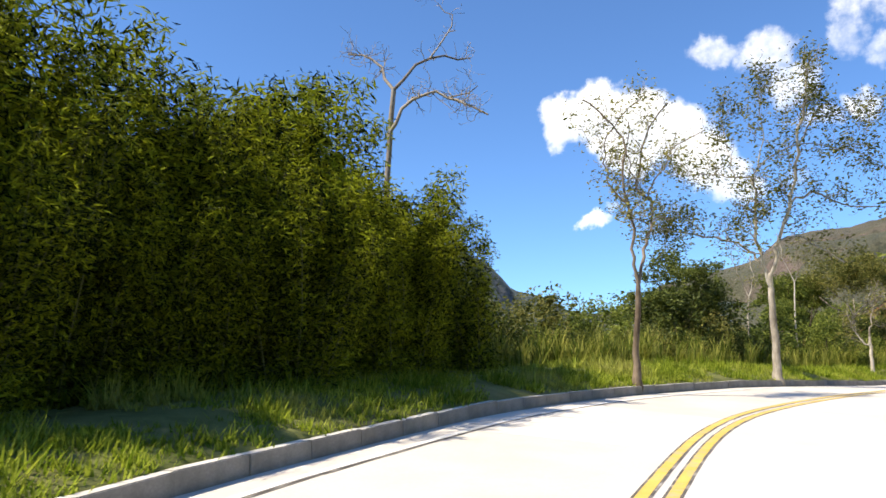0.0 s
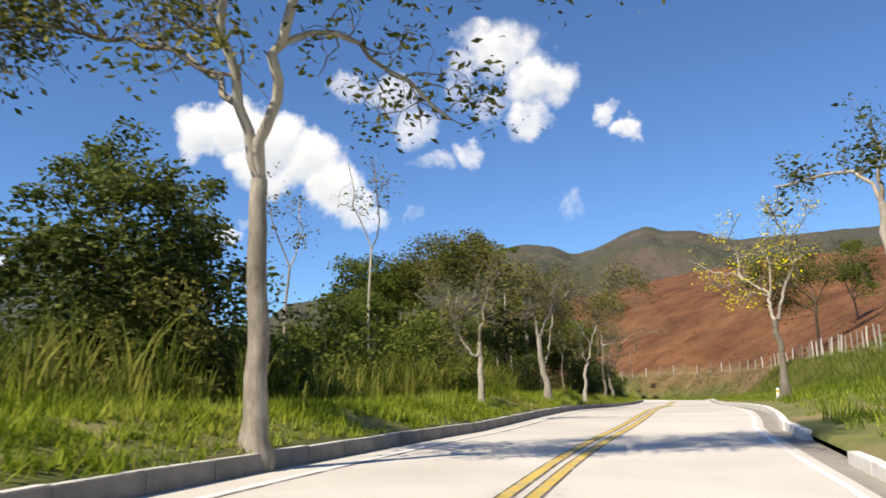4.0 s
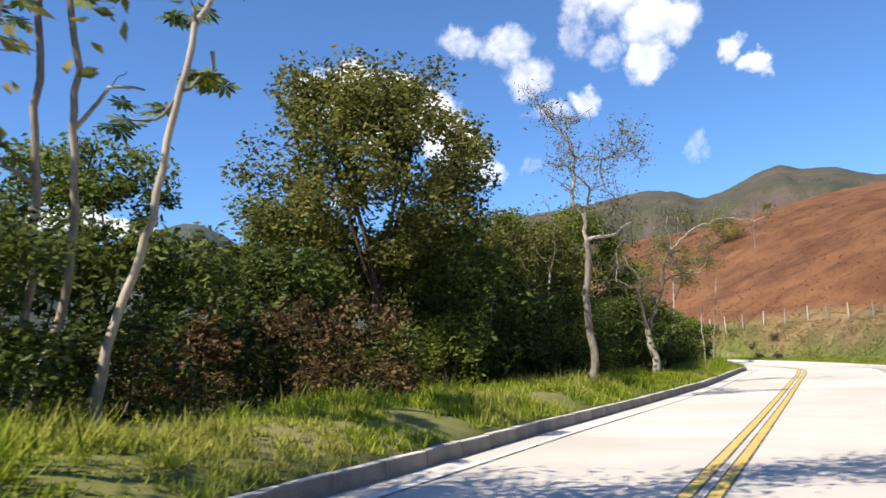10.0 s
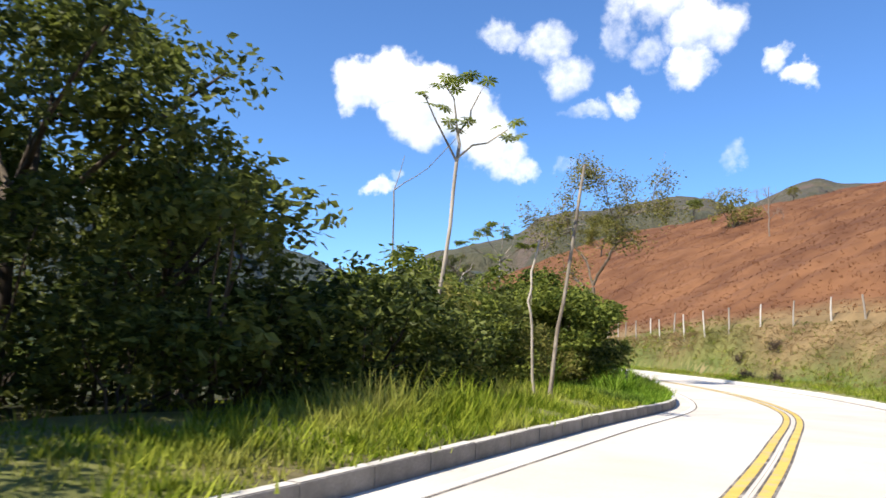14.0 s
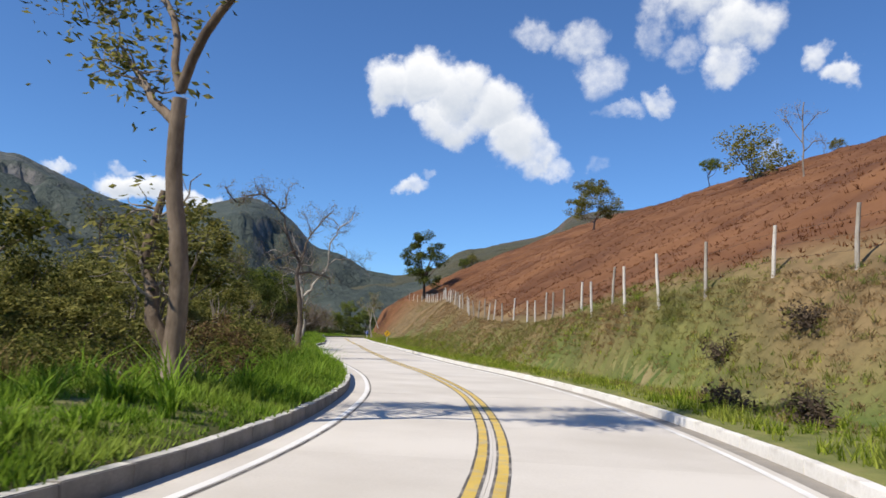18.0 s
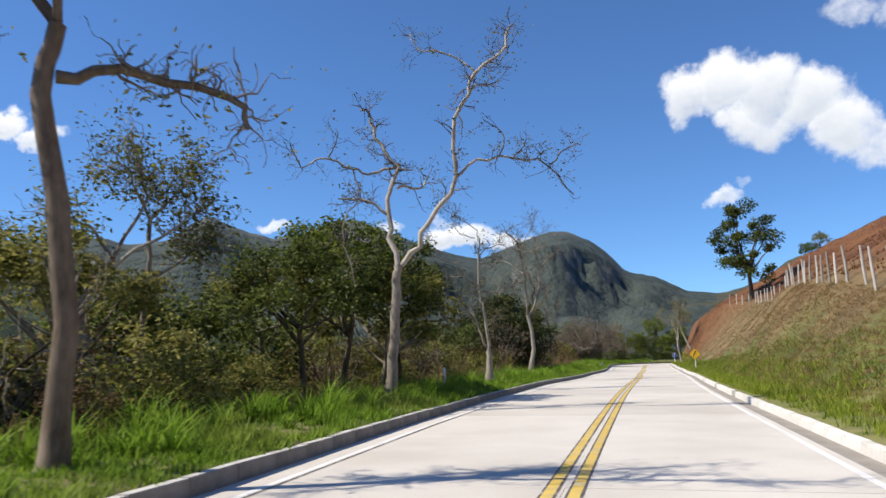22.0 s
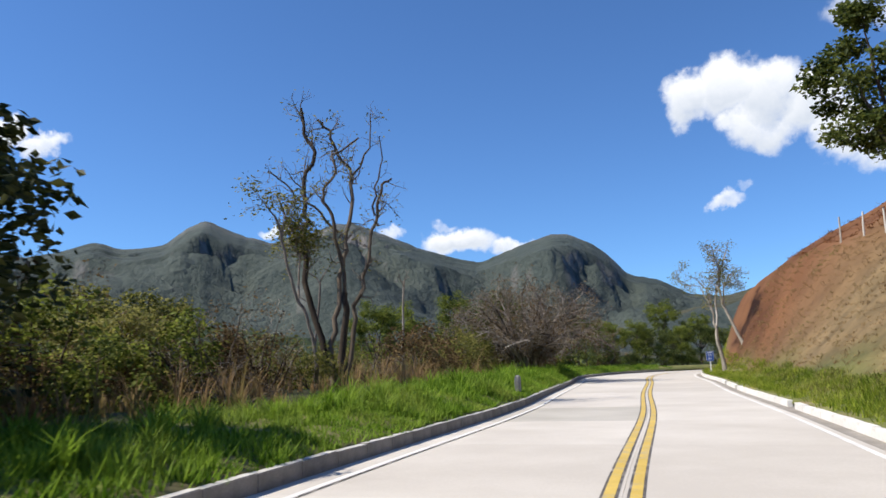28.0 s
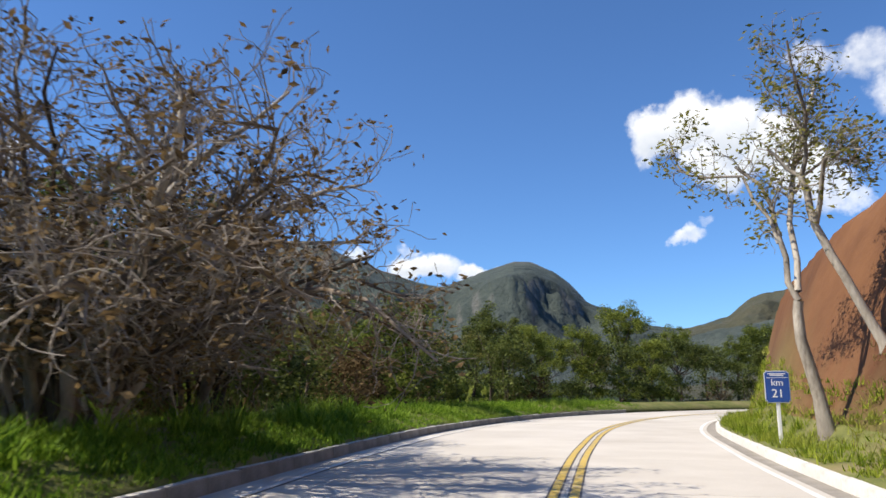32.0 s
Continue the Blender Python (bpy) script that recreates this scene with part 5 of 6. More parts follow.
spread_tree.matrix_basis = pose(-5.5, 2.1, gz(-5.5, 2.1), 0, 0, 70)
round_tree = dome_tree("round_tree", "dense round-headed olive tree beside the road", 123, 9.0, (3.3, 3.3, 3.4), 3.2, M_LEAF_OLIVE, M_BARK_BROWN, 34000, 170, .15, .75, .15, low=-.85)
round_tree.matrix_basis = pose(-8.1, 24.2, gz(-8.1, 24.2), 0, 0, 40)
mango = dome_tree("mango_tree", "broad dark mango tree below the verge", 120, 5.9, (3.5, 3.5, 2.9), 1.2, M_LEAF_MANGO, M_BARK_BROWN, 28000, 150, .19, .9, .2, low=-.95)
mango.matrix_basis = pose(-72.0, 129.9, gz(-72.0, 129.9), 0, 0, 40)
young_mango = dome_tree("mango_tree", "smaller dark mango tree beside the broad one", 126, 4.7, (2.1, 2.1, 2.2), 1.0, M_LEAF_MANGO, M_BARK_BROWN, 14000, 80, .19, .9, .14, low=-.95)
young_mango.matrix_basis = pose(-69.2, 127.2, gz(-69.2, 127.2), 0, 0, 10)
olive_tree = dome_tree("tree", "low spreading tree with olive leaves and pale crooked limbs", 121, 4.6, (3.0, 2.8, 1.9), 1.4, M_LEAF_OLIVE, M_BARK, 6500, 60, .17, .6, .12, low=-.5)
olive_tree.matrix_basis = pose(-46.5, 105.5, gz(-46.5, 105.5), 0, 0, 0)
belt(SCRUB + BUSHES[3:], 206, 245, 5.0, 9.0, 1.5, (.6, 1.0))
belt(BUSHES[4:5] + ACACIA[1:2] + BUSHES[:1], 212, 222.5, 5.5, 9.5, .8, (.75, 1.05))
place(ACACIA[0], -92.0, 138.4, 1.35)
place(ACACIA[2], -95.2, 136.6, 1.45)
belt(BUSHES[:1] + BUSHES[3:5], 206, 250, 9, 16, 2.6, (.8, 1.3))
belt(FOREST[3:4], 212, 236, 11, 17, 5, (.6, .8))


def thorn_tree(label, seed, x, y, height, half, stems=26, twig_count=800, n=7000):
    """A low wide dome of crooked bare limbs that start near the ground."""
    rng = np.random.default_rng(seed)
    root = tagged(new("thorn_tree"), label, "tree")
    root.location = (x, y, gz(x, y))
    limbs = []
    for k in range(stems):
        a, e = 2.4 * k + rng.uniform(-.3, .3), 1 - (k + .5) / stems
        flat = math.sqrt(max(0, 1 - e * e)) * rng.uniform(.85, 1.03)
        end = np.array([math.cos(a) * half * flat, math.sin(a) * half * flat, height * (.16 + .84 * e) * rng.uniform(.9, 1.02)])
        start = np.array([math.cos(a) * .5, math.sin(a) * .5, -.3])
        low = np.array([math.cos(a) * .9, math.sin(a) * .9, height * rng.uniform(.12, .26)])
        mid = low * .5 + end * .5 + np.append(rng.normal(size=2) * .6, rng.uniform(.3, 1.0))
        line = bend_through(rng, np.array([start, low, mid, end]), .06)
        limbs.append((line, np.linspace(rng.uniform(.11, .17) if k % 4 == 0 else rng.uniform(.06, .10), .018, len(line))))
        part("limb", mesh_of("limb", *tubes([limbs[-1]], 6), (M_BARK, M_BARK_BROWN, M_BARK_MID, M_BARK_BROWN)[k % 4], True), root)
    out, tips = twigs(rng, limbs, twig_count, .95, 2, .35, .0)
    part("branchwork", mesh_of("branchwork", *tubes(out), M_BARK_GREY), root)
    c = tips[rng.integers(0, len(tips), n)] + rng.normal(size=(n, 3)) * .1
    part("foliage", mesh_of("foliage", *leaf_quads(rng, c, .12, .5), M_LEAF_BROWN), root)


thorn_tree("wide leafless brown tree of tangled branches", 130, -97.0, 161.6, 5.9, 5.4, 60, 1900, 15000)
dense_tree = dome_tree("tree", "dark-leaved spreading tree behind bare brown branches", 126, 5.2, (2.6, 2.6, 2.0), 1.8, M_LEAF_DARK, M_BARK_BROWN, 8000, 60, .15, .7, .14, low=-.6)
dense_tree.matrix_basis = pose(-102.1, 163.3, gz(-102.1, 163.3), 0, 0, 0)
side = on_road(257.0, -9.2)
thorn_tree("leafless tangled tree beside the bend", 131, float(side[0]), float(side[1]), 5.6, 2.6, 14, 420, 3500)
place(BUSHES[4], -100.0, 157.5, 1.1)
place(BUSHES[4], -95.8, 156.4, 1.2)
place(BUSHES[5], -87.8, 148.6, 1.35)
place(BUSHES[5], -92.2, 150.8, 1.3)
belt(BUSHES[3:] + SCRUB[:1], 238, 258, 5.0, 8.0, 1.4, (.6, .9))
belt(BUSHES[:3] + BUSHES[5:], 256, 326, 4.0, 6.5, 1.7, (.9, 1.4))
belt(BUSHES[:3], 246, 275, 7.5, 10, 2.2, (.8, 1.2))
# wood beyond the last bend
belt(FOREST, 262, 322, 6, 9, 3.4, (.6, .85))
belt(FOREST, 262, 330, 12, 18, 4.2, (.8, 1.1))
# hillside trees
eucalypt = dome_tree("eucalyptus", "tall dark ragged eucalyptus on the bank", 140, 11.5, (3.8, 3.6, 5.0), 4.0, M_LEAF_DARK, M_BARK_BROWN, 9500, 44, .30, 1.0, .28, low=-.9)
eucalypt.matrix_basis = pose(-78.3, 170.4, gz(-78.3, 170.4) - .1, 0, 0, 0)
pale = dome_tree("hill_tree", "pale grey-green round tree on the ridge", 141, 7.8, (3.8, 3.8, 3.2), 2.0, M_LEAF_OLIVE, M_BARK_GREY, 9000, 60, .24, .9, .16, low=-.7)
pale.matrix_basis = pose(-47.4, 170.7, gz(-47.4, 170.7), 0, 0, 0)
drawn_tree("bare_tree", "thin leafless tree standing on the red hillside", -11.14, 123.23, 13, "0,0 0,20 0,41 1,55|0,24 -10,41 -12,49|0,33 10,45|0,18 9,27 15,25|0,41 -5,51", .07, M_BARK_GREY, twig_count=60, twig_length=.7, seed=67)
place(BUSHES[4], -18.0, 140.0, 2.2)
for x, y, z in ((17.5, 52.0, .75), (-30, 170, .6), (24, 96, .7), (30, 80, .9), (26, 60, 1.0), (34, 44, 1.0), (20, 118, .6), (8, 150, .5), (-14, 168, .5), (-100, 215, .8), (-92, 205, .7), (-84, 195, .6), (36, 28, 1.0), (40, 12, 1.0)):
    place([FOREST[3], FOREST[0]], x, y, z)


# ---------------------------------------------------------------- grass and other stuff
def blades(rng, base, height, width, lean, per):
    """Single bent blades round each base; base (n, 3)."""
    n = len(base) * per
    b = np.repeat(base, per, 0) + np.concatenate([rng.normal(size=(n, 2)) * .05, np.zeros((n, 1))], 1)
    h = np.repeat(height, per) * rng.uniform(.55, 1.15, n)
    a = rng.uniform(0, 2 * np.pi, n)
    out = np.stack([np.cos(a), np.sin(a), np.zeros(n)], 1)
    side = np.stack([-np.sin(a), np.cos(a), np.zeros(n)], 1) * (width * rng.uniform(.7, 1.3, n))[:, None] / 2
    L = (lean * rng.uniform(.2, 1.2, n) * h)[:, None]
    up = np.array([0, 0, 1.0])
    mid = b + out * L * .35 + up * (h * .6)[:, None]
    tip = b + out * L + up * h[:, None]
    V = np.stack([b - side, b + side, mid + side * .8, mid - side * .8, tip], 1).reshape(-1, 3)
    k = np.arange(n)[:, None] * 5
    return V, [k + np.array([[0, 1, 2, 3]]), k + np.array([[3, 2, 4]])]


def sward(rng, base, height, width, lean, per):
    """Short tapered blades, one triangle each."""
    n = len(base) * per
    b = np.repeat(base, per, 0) + np.concatenate([rng.normal(size=(n, 2)) * .07, np.zeros((n, 1))], 1)
    h = np.repeat(height, per) * rng.uniform(.5, 1.2, n)
    a = rng.uniform(0, 2 * np.pi, n)
    out = np.stack([np.cos(a), np.sin(a), np.zeros(n)], 1)
    side = np.stack([-np.sin(a), np.cos(a), np.zeros(n)], 1) * (width * rng.uniform(.6, 1.4, n))[:, None] / 2
    tip = b + out * (lean * rng.uniform(.1, 1.2, n) * h)[:, None] + np.array([0, 0, 1.0]) * h[:, None]
    return np.stack([b - side, b + side, tip], 1).reshape(-1, 3), np.arange(n * 3).reshape(n, 3)


def patches(x, y, k):
    """A smooth uneven field, about -1 to 1, with lumps of some 1 / k metres."""
    x, y = x * k, y * k
    return (np.sin(1.9 * x + 1.7 * np.sin(1.1 * y)) * np.sin(1.6 * y + 1.3 * np.sin(.9 * x + 2)) + .7 * np.sin(3.7 * x - 2.1 * y + 1) * np.sin(2.9 * y + 1.8 * x)) / 1.4


def grass(name, label, rng, s, d, h, width, lean, per, material, category="grass", short=False, bare=2.0):
    p = on_road(s, d)
    clump = patches(p[:, 0], p[:, 1], .9)
    keep = patches(p[:, 0] + 31, p[:, 1], .45) + rng.normal(size=len(p)) * .2 < bare
    p, h = p[keep], (h * (1 + .55 * clump))[keep]
    p[:, 2] = ground_z(p[:, 0], p[:, 1]) - .02
    V, F = (sward if short else blades)(rng, p, h, width, lean, per)
    return tagged(new(name, mesh_of(name, V, F, material)), label, category, kind="stuff")


rng = np.random.default_rng(7)
n = 33000
s = rng.uniform(-12, 290, n)
l = rng.uniform(.06, 1, n) ** 1.3 * np.interp(s, [112, 122, 150, 160], [4.2, 3.2, 3.2, 4.2])
h = rng.uniform(.10, .30, n) * (1 + .6 * np.sin(s * .55) * np.sin(s * .21 + l)) * np.clip(l / .6, .6, 1)
for near, material, label in ((s < 103, M_GRASS, "green and straw-coloured grass on the verge behind the grey kerb"), (s >= 103, M_LUSH, "lush green grass on the verge behind the grey kerb")):
    grass("verge_grass", label, rng, s[near], -KL(s[near]) - l[near] - .12, h[near], .028, 1.1, 14, material, short=True, bare=.34 if material is M_GRASS else .6)
n = 15000
s = rng.uniform(-6, 275, n)
for near, material in ((s < 103, M_GRASS), (s >= 103, M_LUSH)):
    d = -KL(s[near]) - rng.uniform(.18, 1.5, near.sum())
    grass("kerb_grass", "short green grass on the slope behind the grey kerb", rng, s[near], d, rng.uniform(.06, .2, near.sum()), .03, 1.0, 14, material, short=True, bare=.45 if material is M_GRASS else .75)
n = 420
s = rng.uniform(104, 262, n)
grass("grass_tufts", "tall arching tufts of dark green grass on the verge", rng, s, -KL(s) - rng.uniform(.7, 2.8, n), rng.uniform(.3, .62, n), .026, 1.3, 34, M_LUSH)
n = 9000
s = rng.uniform(20, 290, n)
l = rng.uniform(.1, 1, n) ** 1.2 * (VR(s) + .8)
grass("verge_grass", "green grass along the whitewashed kerb", rng, s, KR(s) + l + .14, rng.uniform(.1, .3, n), .026, 1.1, 14, M_GRASS, short=True)
n = 12000
s = rng.uniform(84, 258, n)
u = rng.uniform(.05, 1.0, n)
d = KR(s) + VR(s) * .8 + u * (FD(s) - KR(s) - VR(s) * .8)
grass("dry_bank_grass", "dry straw-coloured grass tufts on the road bank", rng, s, d, rng.uniform(.05, .15, n), .02, 1.8, 13, M_DRY, short=True)
n = 8000
s = rng.uniform(108, 200, n)
d = KR(s) + VR(s) * .6 + rng.uniform(0, 1, n) * (FD(s) - KR(s) - VR(s) * .6)
grass("dry_bank_grass", "matted dry grass on the steep road bank", rng, s, d, rng.uniform(.05, .13, n), .02, 1.9, 15, M_DRY, short=True)
n = 4500
s = rng.uniform(108, 240, n)
d = KR(s) + VR(s) * rng.uniform(.4, 1, n) * 2.1
grass("bank_grass", "green grass at the foot of the dry bank", rng, s, d, rng.uniform(.07, .2, n), .022, 1.4, 16, M_MEADOW, short=True)
n = 7000
s = rng.uniform(28, 100, n)
d = KR(s) + VR(s) + rng.uniform(0, 1, n) * (FD(s) - KR(s) - VR(s))
grass("meadow_grass", "rough green and straw meadow grass below the fence", rng, s, d, rng.uniform(.15, .45, n), .024, 1.0, 11, M_MEADOW, short=True)
n = 30000
s = rng.uniform(40, 258, n)
d = FD(s) + .6 + rng.uniform(0, 1, n) ** 1.6 * 45
grass("bracken", "red-brown withered bracken covering the hillside", rng, s, d, rng.uniform(.05, .15, n), .05, 1.6, 6, M_FERN, "bracken", True)
n = 1100
s = rng.uniform(14, 58, n)
l = 2.6 + rng.uniform(0, 1, n) * 3.0
keep = (s < 48) | (rng.uniform(0, 1, n) < .5)
s, l = s[keep], l[keep]
grass("reeds", "tall yellow-green reeds at the edge of the wood", rng, s, -KL(s) - l, rng.uniform(.6, 1.25, len(s)), .035, .6, 10, M_REED, "reeds")
n = 300
s = np.concatenate([rng.uniform(38, 59, n), rng.uniform(14, 24, n // 2)])
grass("reeds", "arching straw-green reeds before the trees", rng, s, -KL(s) - 2.5 - rng.uniform(0, 1.3, len(s)), rng.uniform(.6, 1.3, len(s)), .034, .9, 10, M_REED, "reeds")
n = 900
s = rng.uniform(120, 260, n)
l = 3.4 + rng.uniform(0, 1, n) * 3.5
grass("dry_weeds", "withered tall weeds behind the verge", rng, s, -KL(s) - l, rng.uniform(.4, 1.0, n), .03, .6, 9, M_DRY, "weeds")


def far_woods():
    """Crowns of the wooded valley, too far off to be told apart."""
    rng = np.random.default_rng(31)
    items = []
    n = 1500
    az = np.radians(rng.uniform(30, 125, n))
    r = 36 + 420 * rng.uniform(0, 1, n) ** 1.7
    cx, cy = -55 - np.sin(az) * r, 118 + np.cos(az) * r
    s, d = to_road(cx, cy)
    ok = (d < -26) & (s > 60) & (s < 300)
    cx, cy, r = cx[ok], cy[ok], r[ok]
    z = ground_z(cx, cy)
    for x, y, zz, q in zip(cx, cy, z, r):
        w = rng.uniform(2.2, 4.2)
        k = 130 if q < 160 else 60
        v = unit(rng, k)
        v[:, 2] = np.abs(v[:, 2])
        c = np.array([x, y, zz + w * .6]) + v * [w, w, w * .9] * rng.uniform(.75, 1.08, (k, 1))
        items.append(leaf_quads(rng, c, .75 if q < 160 else 1.2, .8, .1, .6))
    V, Q = join_vq(items)
    return tagged(new("far_woods", mesh_of("far_woods", V, Q, M_LEAF)), "dense woodland covering the valley below the road", "woods", kind="stuff")


far_woods()


# ---------------------------------------------------------------- signs and marker stones
def post_sign(kind, label, s, d, height, face):
    p = on_road(s, d)
    x, y = float(p[0]), float(p[1])
    root = tagged(new(kind), label, "road sign")
    root.matrix_basis = pose(x, y, gz(x, y), 0, 0, road_turn(s))
    face(root, height)
    return root


def plate(name, sx, sz, t, r, material, rot=0.0):
    """A thin plate with round corners that faces -y."""
    bm = bmesh.new()
    bmesh.ops.create_cube(bm, size=1.0)
    for v in bm.verts:
        v.co = Vector((v.co.x * sx, v.co.y * t, v.co.z * sz))
    bmesh.ops.bevel(bm, geom=[e for e in bm.edges if abs((e.verts[0].co - e.verts[1].co).y) > t * .5], offset=r, segments=4, affect="EDGES")
    bmesh.ops.rotate(bm, verts=bm.verts, matrix=Matrix.Rotation(rot, 3, "Y"), cent=(0, 0, 0))
    me = bpy.data.meshes.new(name)
    bm.to_mesh(me)
    bm.free()
    me.materials.append(material)
    return me


def curve_sign(root, height):
    part("post", box_mesh("post", .07, .07, height + .3, M_SIGN_W, .008, -.3), root, "white square post")
    face = part("panel", plate("panel", .64, .64, .012, .05, M_SIGN_Y, radians(45)), root, "yellow diamond panel")
    face.location = (0, -.05, height)
    rim = part("border", plate("border", .66, .66, .008, .055, M_SIGN_K, radians(45)), face)
    rim.location = (0, .006, 0)
    V, Q = [], []
    pts = np.array([(-.10, -.24), (-.10, -.08), (-.02, .02), (.05, .10), (.05, .18)])
    w = .035
    t = np.gradient(pts, axis=0)
    t /= np.linalg.norm(t, axis=1)[:, None]
    nrm = np.stack([t[:, 1], -t[:, 0]], 1) * w
    for a, b in zip(pts - nrm, pts + nrm):
        V += [(a[0], -.0085, a[1]), (b[0], -.0085, b[1])]
    Q = [(2 * i, 2 * i + 1, 2 * i + 3, 2 * i + 2) for i in range(len(pts) - 1)]
    V += [(-.05, -.0085, .17), (.15, -.0085, .17), (.05, -.0085, .29), (.05, -.0085, .29)]
    k = len(V)
    Q.append((k - 4, k - 3, k - 2, k - 1))
    part("arrow", mesh_of("arrow", V, np.array(Q), M_SIGN_K), face, "black winding arrow")


def letters(text, size, material):
    c = bpy.data.curves.new("lettering", "FONT")
    c.body, c.size, c.align_x, c.align_y, c.extrude = text, size, "CENTER", "CENTER", .001
    tmp = bpy.data.objects.new("lettering", c)
    me = bpy.data.meshes.new_from_object(tmp)
    bpy.data.objects.remove(tmp)
    me.materials.clear()
    me.materials.append(material)
    me.transform(pose(0, 0, 0, 90, 0, 0))
    return me


def km_sign(root, height):
    part("post", box_mesh("post", .07, .07, height + .3, M_SIGN_W, .008, -.3), root, "white square post")
    face = part("panel", plate("panel", .46, .62, .012, .03, M_SIGN_B), root, "blue panel with a white border")
    face.location = (0, -.05, height)
    edge = part("border", plate("border", .485, .645, .008, .035, M_SIGN_W), face)
    edge.location = (0, .005, 0)
    for k, z in ((0, .255), (1, .225)):
        bar = part("header_bar", box_mesh("header_bar", .34 - .08 * k, .003, .018, M_SIGN_W), face)
        bar.location = (0, -.008, z)
    line = part("rule", box_mesh("rule", .42, .003, .008, M_SIGN_W), face)
    line.location = (0, -.008, .18)
    for text, size, z in (("km", .19, .08), ("21", .24, -.14)):
        t = part("lettering", letters(text, size, M_SIGN_W), face)
        t.location = (0, -.008, z)


post_sign("curve_sign", "yellow diamond curve warning sign on a white post", 214.5, 4.3, 1.25, curve_sign)
post_sign("distance_sign", "blue kilometre sign on a white post by the kerb", 257.6, 3.95, 1.15, km_sign)


def marker(label, x, y, height, r, material, tilt=0.0, cap=None):
    rng = np.random.default_rng(int(abs(x * 31)))
    root = tagged(new("marker_stone"), label, "marker stone")
    root.matrix_basis = pose(x, y, gz(x, y), tilt, tilt * .6, 30)
    prof = [(r * 1.08, -.2), (r * 1.05, 0), (r, height * .5), (r * .95, height * .86), (r * .7, height * .97), (r * .25, height), (.001, height + .005)]
    V = [(q * math.cos(a), q * math.sin(a), z) for q, z in prof for a in np.arange(12) * math.pi / 6]
    V = np.array(V) + rng.normal(size=(len(V), 3)) * .004
    Q = [(i * 12 + j, i * 12 + (j + 1) % 12, (i + 1) * 12 + (j + 1) % 12, (i + 1) * 12 + j) for i in range(len(prof) - 1) for j in range(12)]
    part("stone", mesh_of("stone", V, np.array(Q), material, True), root)
    if cap:
        W = [(q * 1.02 * math.cos(a), q * 1.02 * math.sin(a), z) for q, z in ((r, height * .62), (r * .97, height * .8)) for a in np.arange(12) * math.pi / 6]
        part("band", mesh_of("band", np.array(W), np.array([(j, (j + 1) % 12, 12 + (j + 1) % 12, 12 + j) for j in range(12)]), cap, True), root)


marker("weathered grey concrete marker stone in the verge grass", -80.36, 148.20, .56, .11, M_STONE)
marker("leaning concrete marker stone under the bushes", -6.4, 60.7, .45, .09, M_STONE, 5)
marker("short white marker post with a yellow band in the grass", 7.3, .6, .42, .065, M_SIGN_W, 0, M_SIGN_Y)
marker("short white marker post beside the reeds", -45.6, 107.6, .7, .06, M_SIGN_W)


def dead_shrub(x, y, size, seed):
    rng = np.random.default_rng(seed)
    root = tagged(new("burnt_shrub"), "dark burnt shrub stump on the dry bank", "shrub")
    root.location = (x, y, gz(x, y))
    limbs = [wander(rng, np.zeros(3), np.append(rng.normal(size=2), .9), size * rng.uniform(.6, 1.2), .03, .006, 5, .3, -.02)[:2] for _ in range(22)]
    out, tips = twigs(rng, limbs, 60, size * .4, 1)
    part("stem_cluster", mesh_of("stem_cluster", *tubes(limbs + out), M_STUMP), root)
    c = tips[rng.integers(0, len(tips), 500)] + rng.normal(size=(500, 3)) * .1
    part("withered_foliage", mesh_of("withered_foliage", *leaf_quads(rng, c, .1, .5), M_STUMP), root)


dead_shrub(-6.0, 80.2, .6, 1)
dead_shrub(-4.2, 78.2, .5, 2)
dead_shrub(-5.0, 82.8, .6, 3)
dead_shrub(-7.2, 84.6, .55, 4)


# ---------------------------------------------------------------- fence
def build_fence():
    root = tagged(new("fence"), "long wire fence with weathered pale wooden posts", "fence")
    kinds = []
    rng = np.random.default_rng(77)
    for k in range(5):
        hgt = rng.uniform(1.15, 1.45)
        q = np.array([[0, 0, -.35], [.01 * rng.normal(), .01 * rng.normal(), hgt * .5], [.02 * rng.normal(), .02 * rng.normal(), hgt]])
        v, f = tubes([(q, [.055, .05, .045])], 8)
        top = len(v) - 8
        kinds.append(mesh_of("post", v, [f, np.array([[top + j for j in range(8)]])], M_POST, False))
    tops, s = [], 36.0
    while s < 250:
        d = float(FD(s)) + rng.uniform(-.12, .12)
        p = on_road(s, d)
        x, y = float(p[0]), float(p[1])
        z = gz(x, y)
        ob = part("post", kinds[rng.integers(5)], root)
        ob.matrix_basis = pose(x, y, z, rng.normal() * 2.5, rng.normal() * 2.5, rng.uniform(0, 360))
        tops.append((x, y, z))
        s += rng.uniform(1.1, 1.6) if s < 84 else rng.uniform(1.9, 2.7)
    T = np.array(tops)
    for hgt in (.35, .7, 1.05):
        line = T + [0, 0, hgt]
        part("wire", mesh_of("wire", *tubes([(line, np.full(len(line), .004))], 3), M_WIRE), root)


build_fence()


# ---------------------------------------------------------------- the carriageway and its pieces
def strip_object(name, s0, s1, d0, d1, h, material, parent, step=1.2):
    ob = new(name, ribbon(name, s0, s1, d0, d1, h, h, material, step))
    ob.parent = parent
    return ob


road = new("road", ribbon("road", S_START, S_END, lambda s: -KL(s) - .05, lambda s: KR(s) + .05, -.05, -.05, M_JOINT, 1.5))
tagged(road, "two-lane pale concrete road with double yellow centre lines", "road", kind="structure")


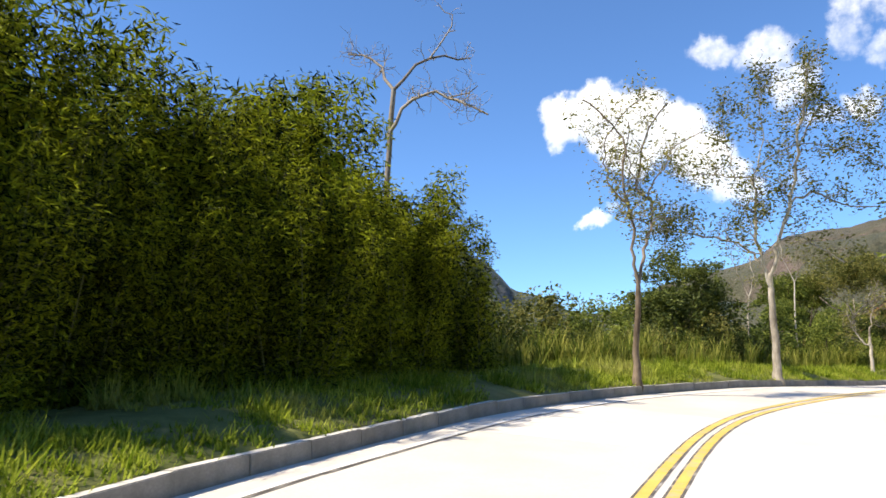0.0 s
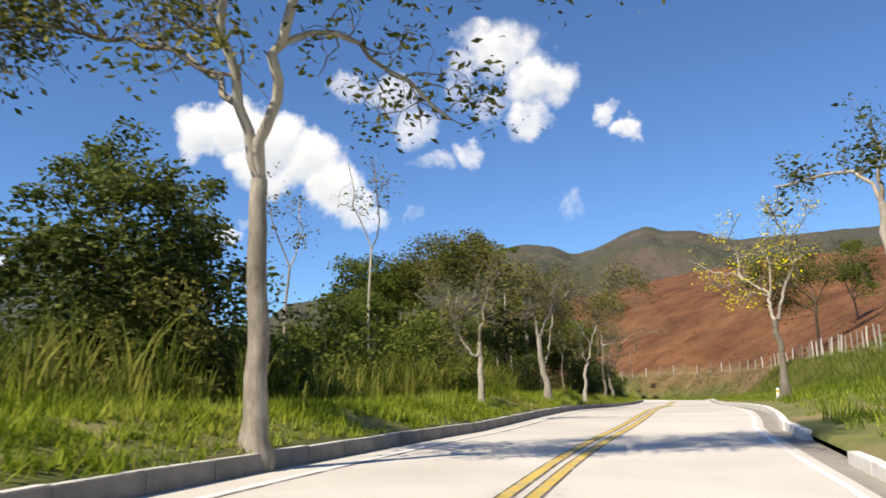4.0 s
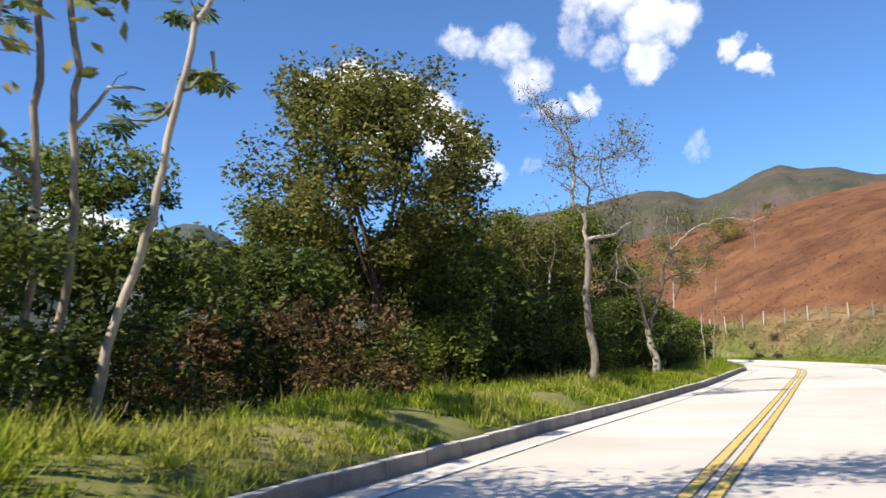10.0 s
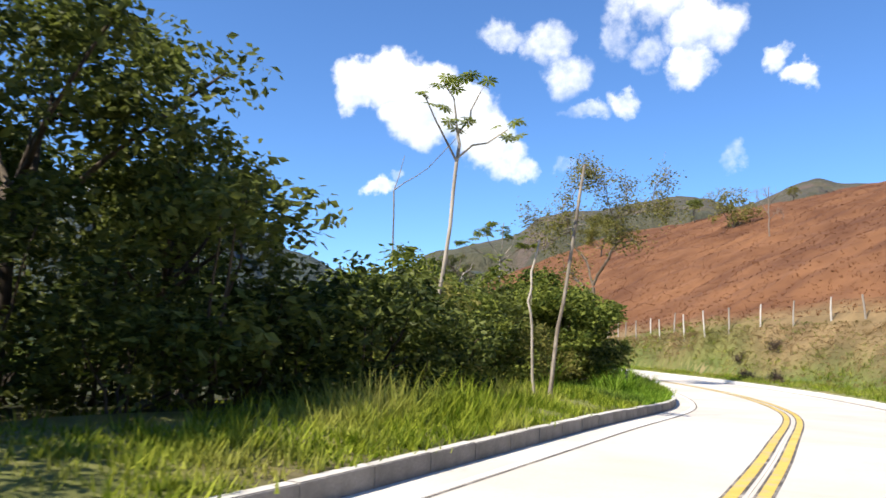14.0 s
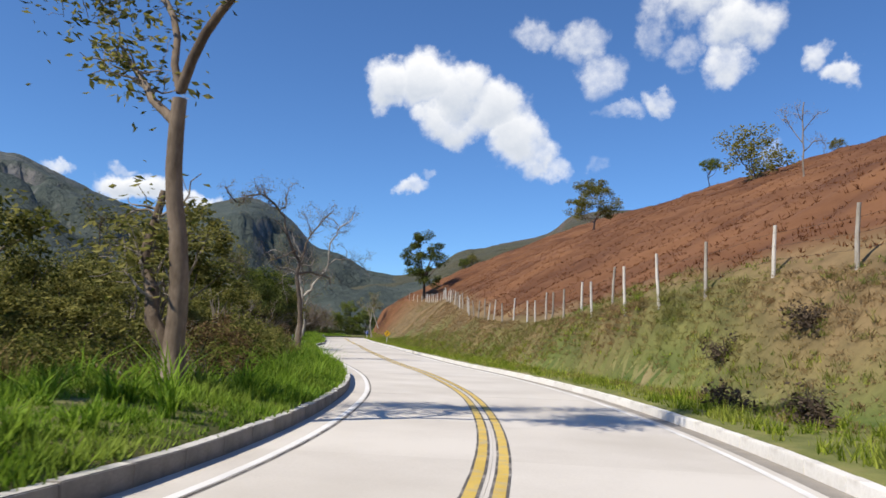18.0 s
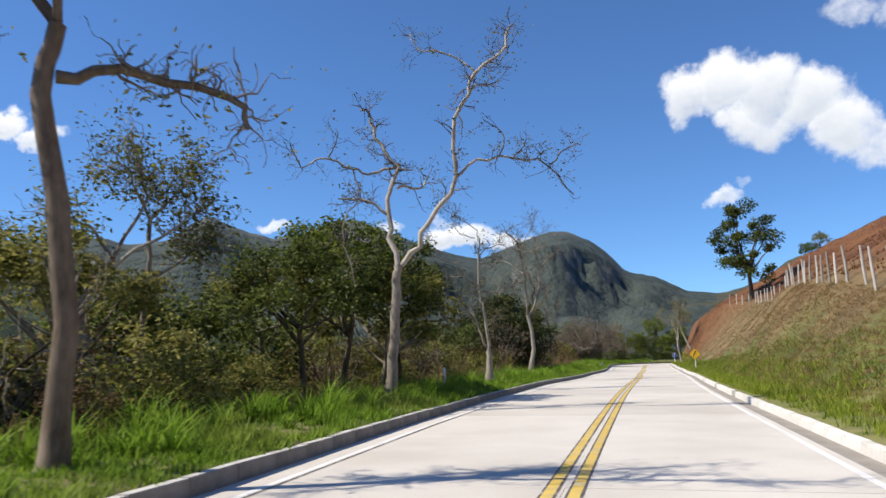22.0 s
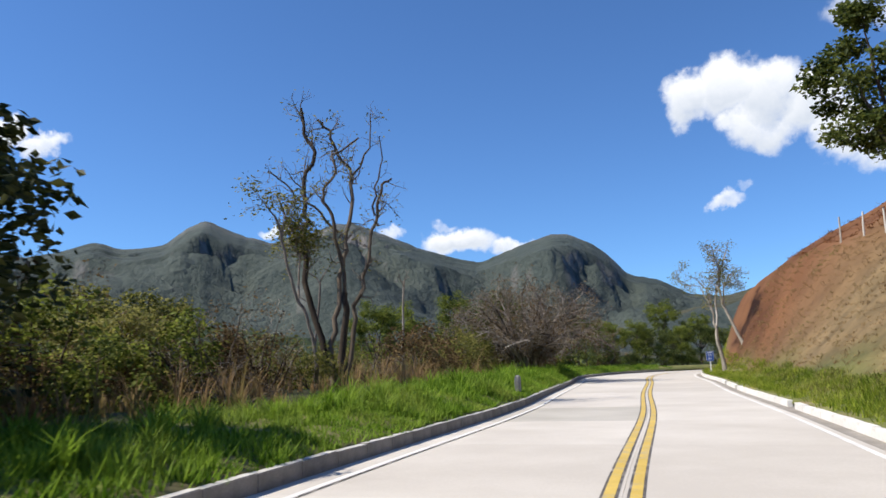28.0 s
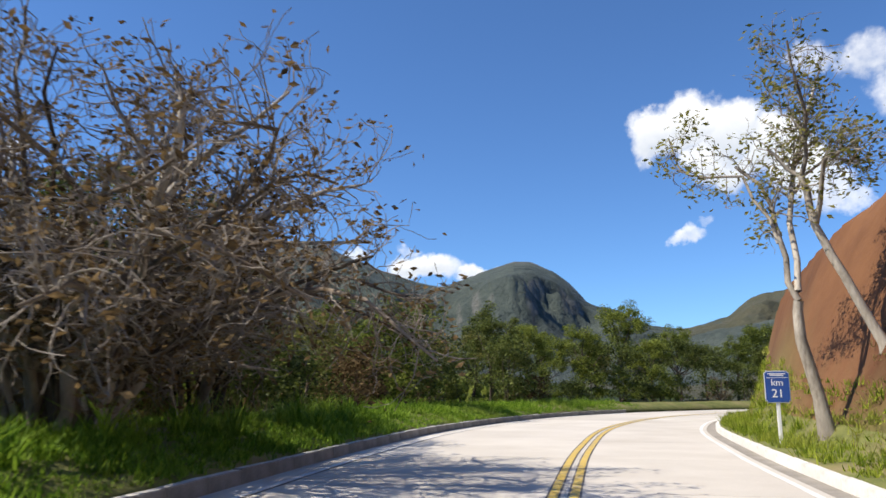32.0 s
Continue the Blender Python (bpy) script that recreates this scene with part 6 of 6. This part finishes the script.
def slab(s0, s1, d0, d1, rng):
    """One cast slab: top, sides and a slightly worn edge."""
    k = 5
    s = np.linspace(s0 + .003, s1 - .003, k)
    lift = rng.uniform(-.002, .002)
    a, b = d0(s) + .002, d1(s) - .002
    top = np.stack([on_road(s, a, lift), on_road(s, b, lift)], 1)
    low = np.stack([on_road(s, a, -.06), on_road(s, b, -.06)], 1)
    V = np.concatenate([top.reshape(-1, 3), low.reshape(-1, 3)])
    n = 2 * k
    Q = []
    for i in range(k - 1):
        t = 2 * i
        Q += [(t, t + 2, t + 3, t + 1), (t, n + t, n + t + 2, t + 2), (t + 1, t + 3, n + t + 3, n + t + 1)]
    Q += [(0, 1, n + 1, n), (n - 2, 2 * n - 2, 2 * n - 1, n - 1)]
    return mesh_of("slab", V, np.array(Q), M_SLAB)


rng = np.random.default_rng(3)
GREY_SLAB = 223.7
for lane in (0, 1):
    s = S_START + 1.0
    while s < S_END - 6:
        L = 4.9
        d0, d1 = (lambda q: -KL(q), lambda q: np.zeros_like(q)) if lane == 0 else (lambda q: np.zeros_like(q), lambda q: KR(q) - .3)
        ob = new("slab", slab(s, s + L, d0, d1, rng))
        if lane == 0 and s < GREY_SLAB < s + L:
            ob.data.materials[0] = M_SLAB_OLD
        ob.parent = road
        s += L
strip_object("gutter", S_START, S_END, lambda s: KR(s) - .3, lambda s: KR(s) + .16, -.012, M_GUTTER, road)
for c in (-.125, .125):
    strip_object("black_border", -32, S_END - 2, c - .085, c + .085, .004, M_BLACK, road)
    strip_object("yellow_line", -32, S_END - 2, c - .056, c + .056, .007, M_YELLOW, road)
strip_object("white_line", -32, S_END - 2, lambda s: -KL(s) + .42, lambda s: -KL(s) + .52, .005, M_WHITE, road)
strip_object("black_border", -32, S_END - 2, lambda s: -KL(s) + .54, lambda s: -KL(s) + .575, .004, M_BLACK, road)
strip_object("white_line", -32, S_END - 2, lambda s: KR(s) - .52, lambda s: KR(s) - .42, .005, M_WHITE, road)


def kerb(name, label, side, material, length, height, s0, s1, gaps=()):
    root = tagged(new(name), label, "kerb", kind="structure")
    rng = np.random.default_rng(len(name))
    me = []
    for k in range(4):
        m = box_mesh("kerb_stone", .14, length - .002, height + .12, material, .009, -.12)
        for v in m.vertices:
            v.co.z += .006 * math.sin(k * 3 + v.co.y * 5)
        # upward faces take the sunlit tone, all others the darker shade tone
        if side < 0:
            m.materials.append(M_KERB_LIT_TOP)
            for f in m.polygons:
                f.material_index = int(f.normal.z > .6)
        me.append(m)
    s = s0
    while s < s1:
        if not any(a < s < b for a, b in gaps):
            off = float(KL(s)) if side < 0 else float(KR(s))
            slope = math.degrees(math.atan2(float((KL(s + .5) - KL(s - .5)) if side < 0 else -(KR(s + .5) - KR(s - .5))), 1.0))
            p = on_road(s, side * (off + .07))
            grade = math.degrees(math.atan2(float(on_road(s + .5, side * off)[2] - on_road(s - .5, side * off)[2]), 1.0))
            ob = new("kerb_stone", me[rng.integers(4)])
            ob.parent = root
            ends = on_road(np.array([s - .5, s + .5]) * 1.0, side * (off + .07))
            stretch = float(np.linalg.norm(ends[1] - ends[0]))
            ob.matrix_basis = pose(float(p[0]), float(p[1]), float(p[2]) + rng.normal() * .003, grade, rng.normal() * .5, road_turn(s) + slope + rng.normal() * .15) @ Matrix.Diagonal((1, stretch, 1, 1))
        s += length


kerb("kerb_left", "long grey concrete kerb of single stones", -1, M_KERB_SHADED, 1.0, .20, -12, 288)
kerb("kerb_right", "low whitewashed kerb with broken gaps", 1, M_KERBW, 1.0, .15, 18, 288, ((30.5, 34), (181.5, 183), (174, 175.2), (224, 226), (236, 238), (190, 191.2), (241, 242.2)))
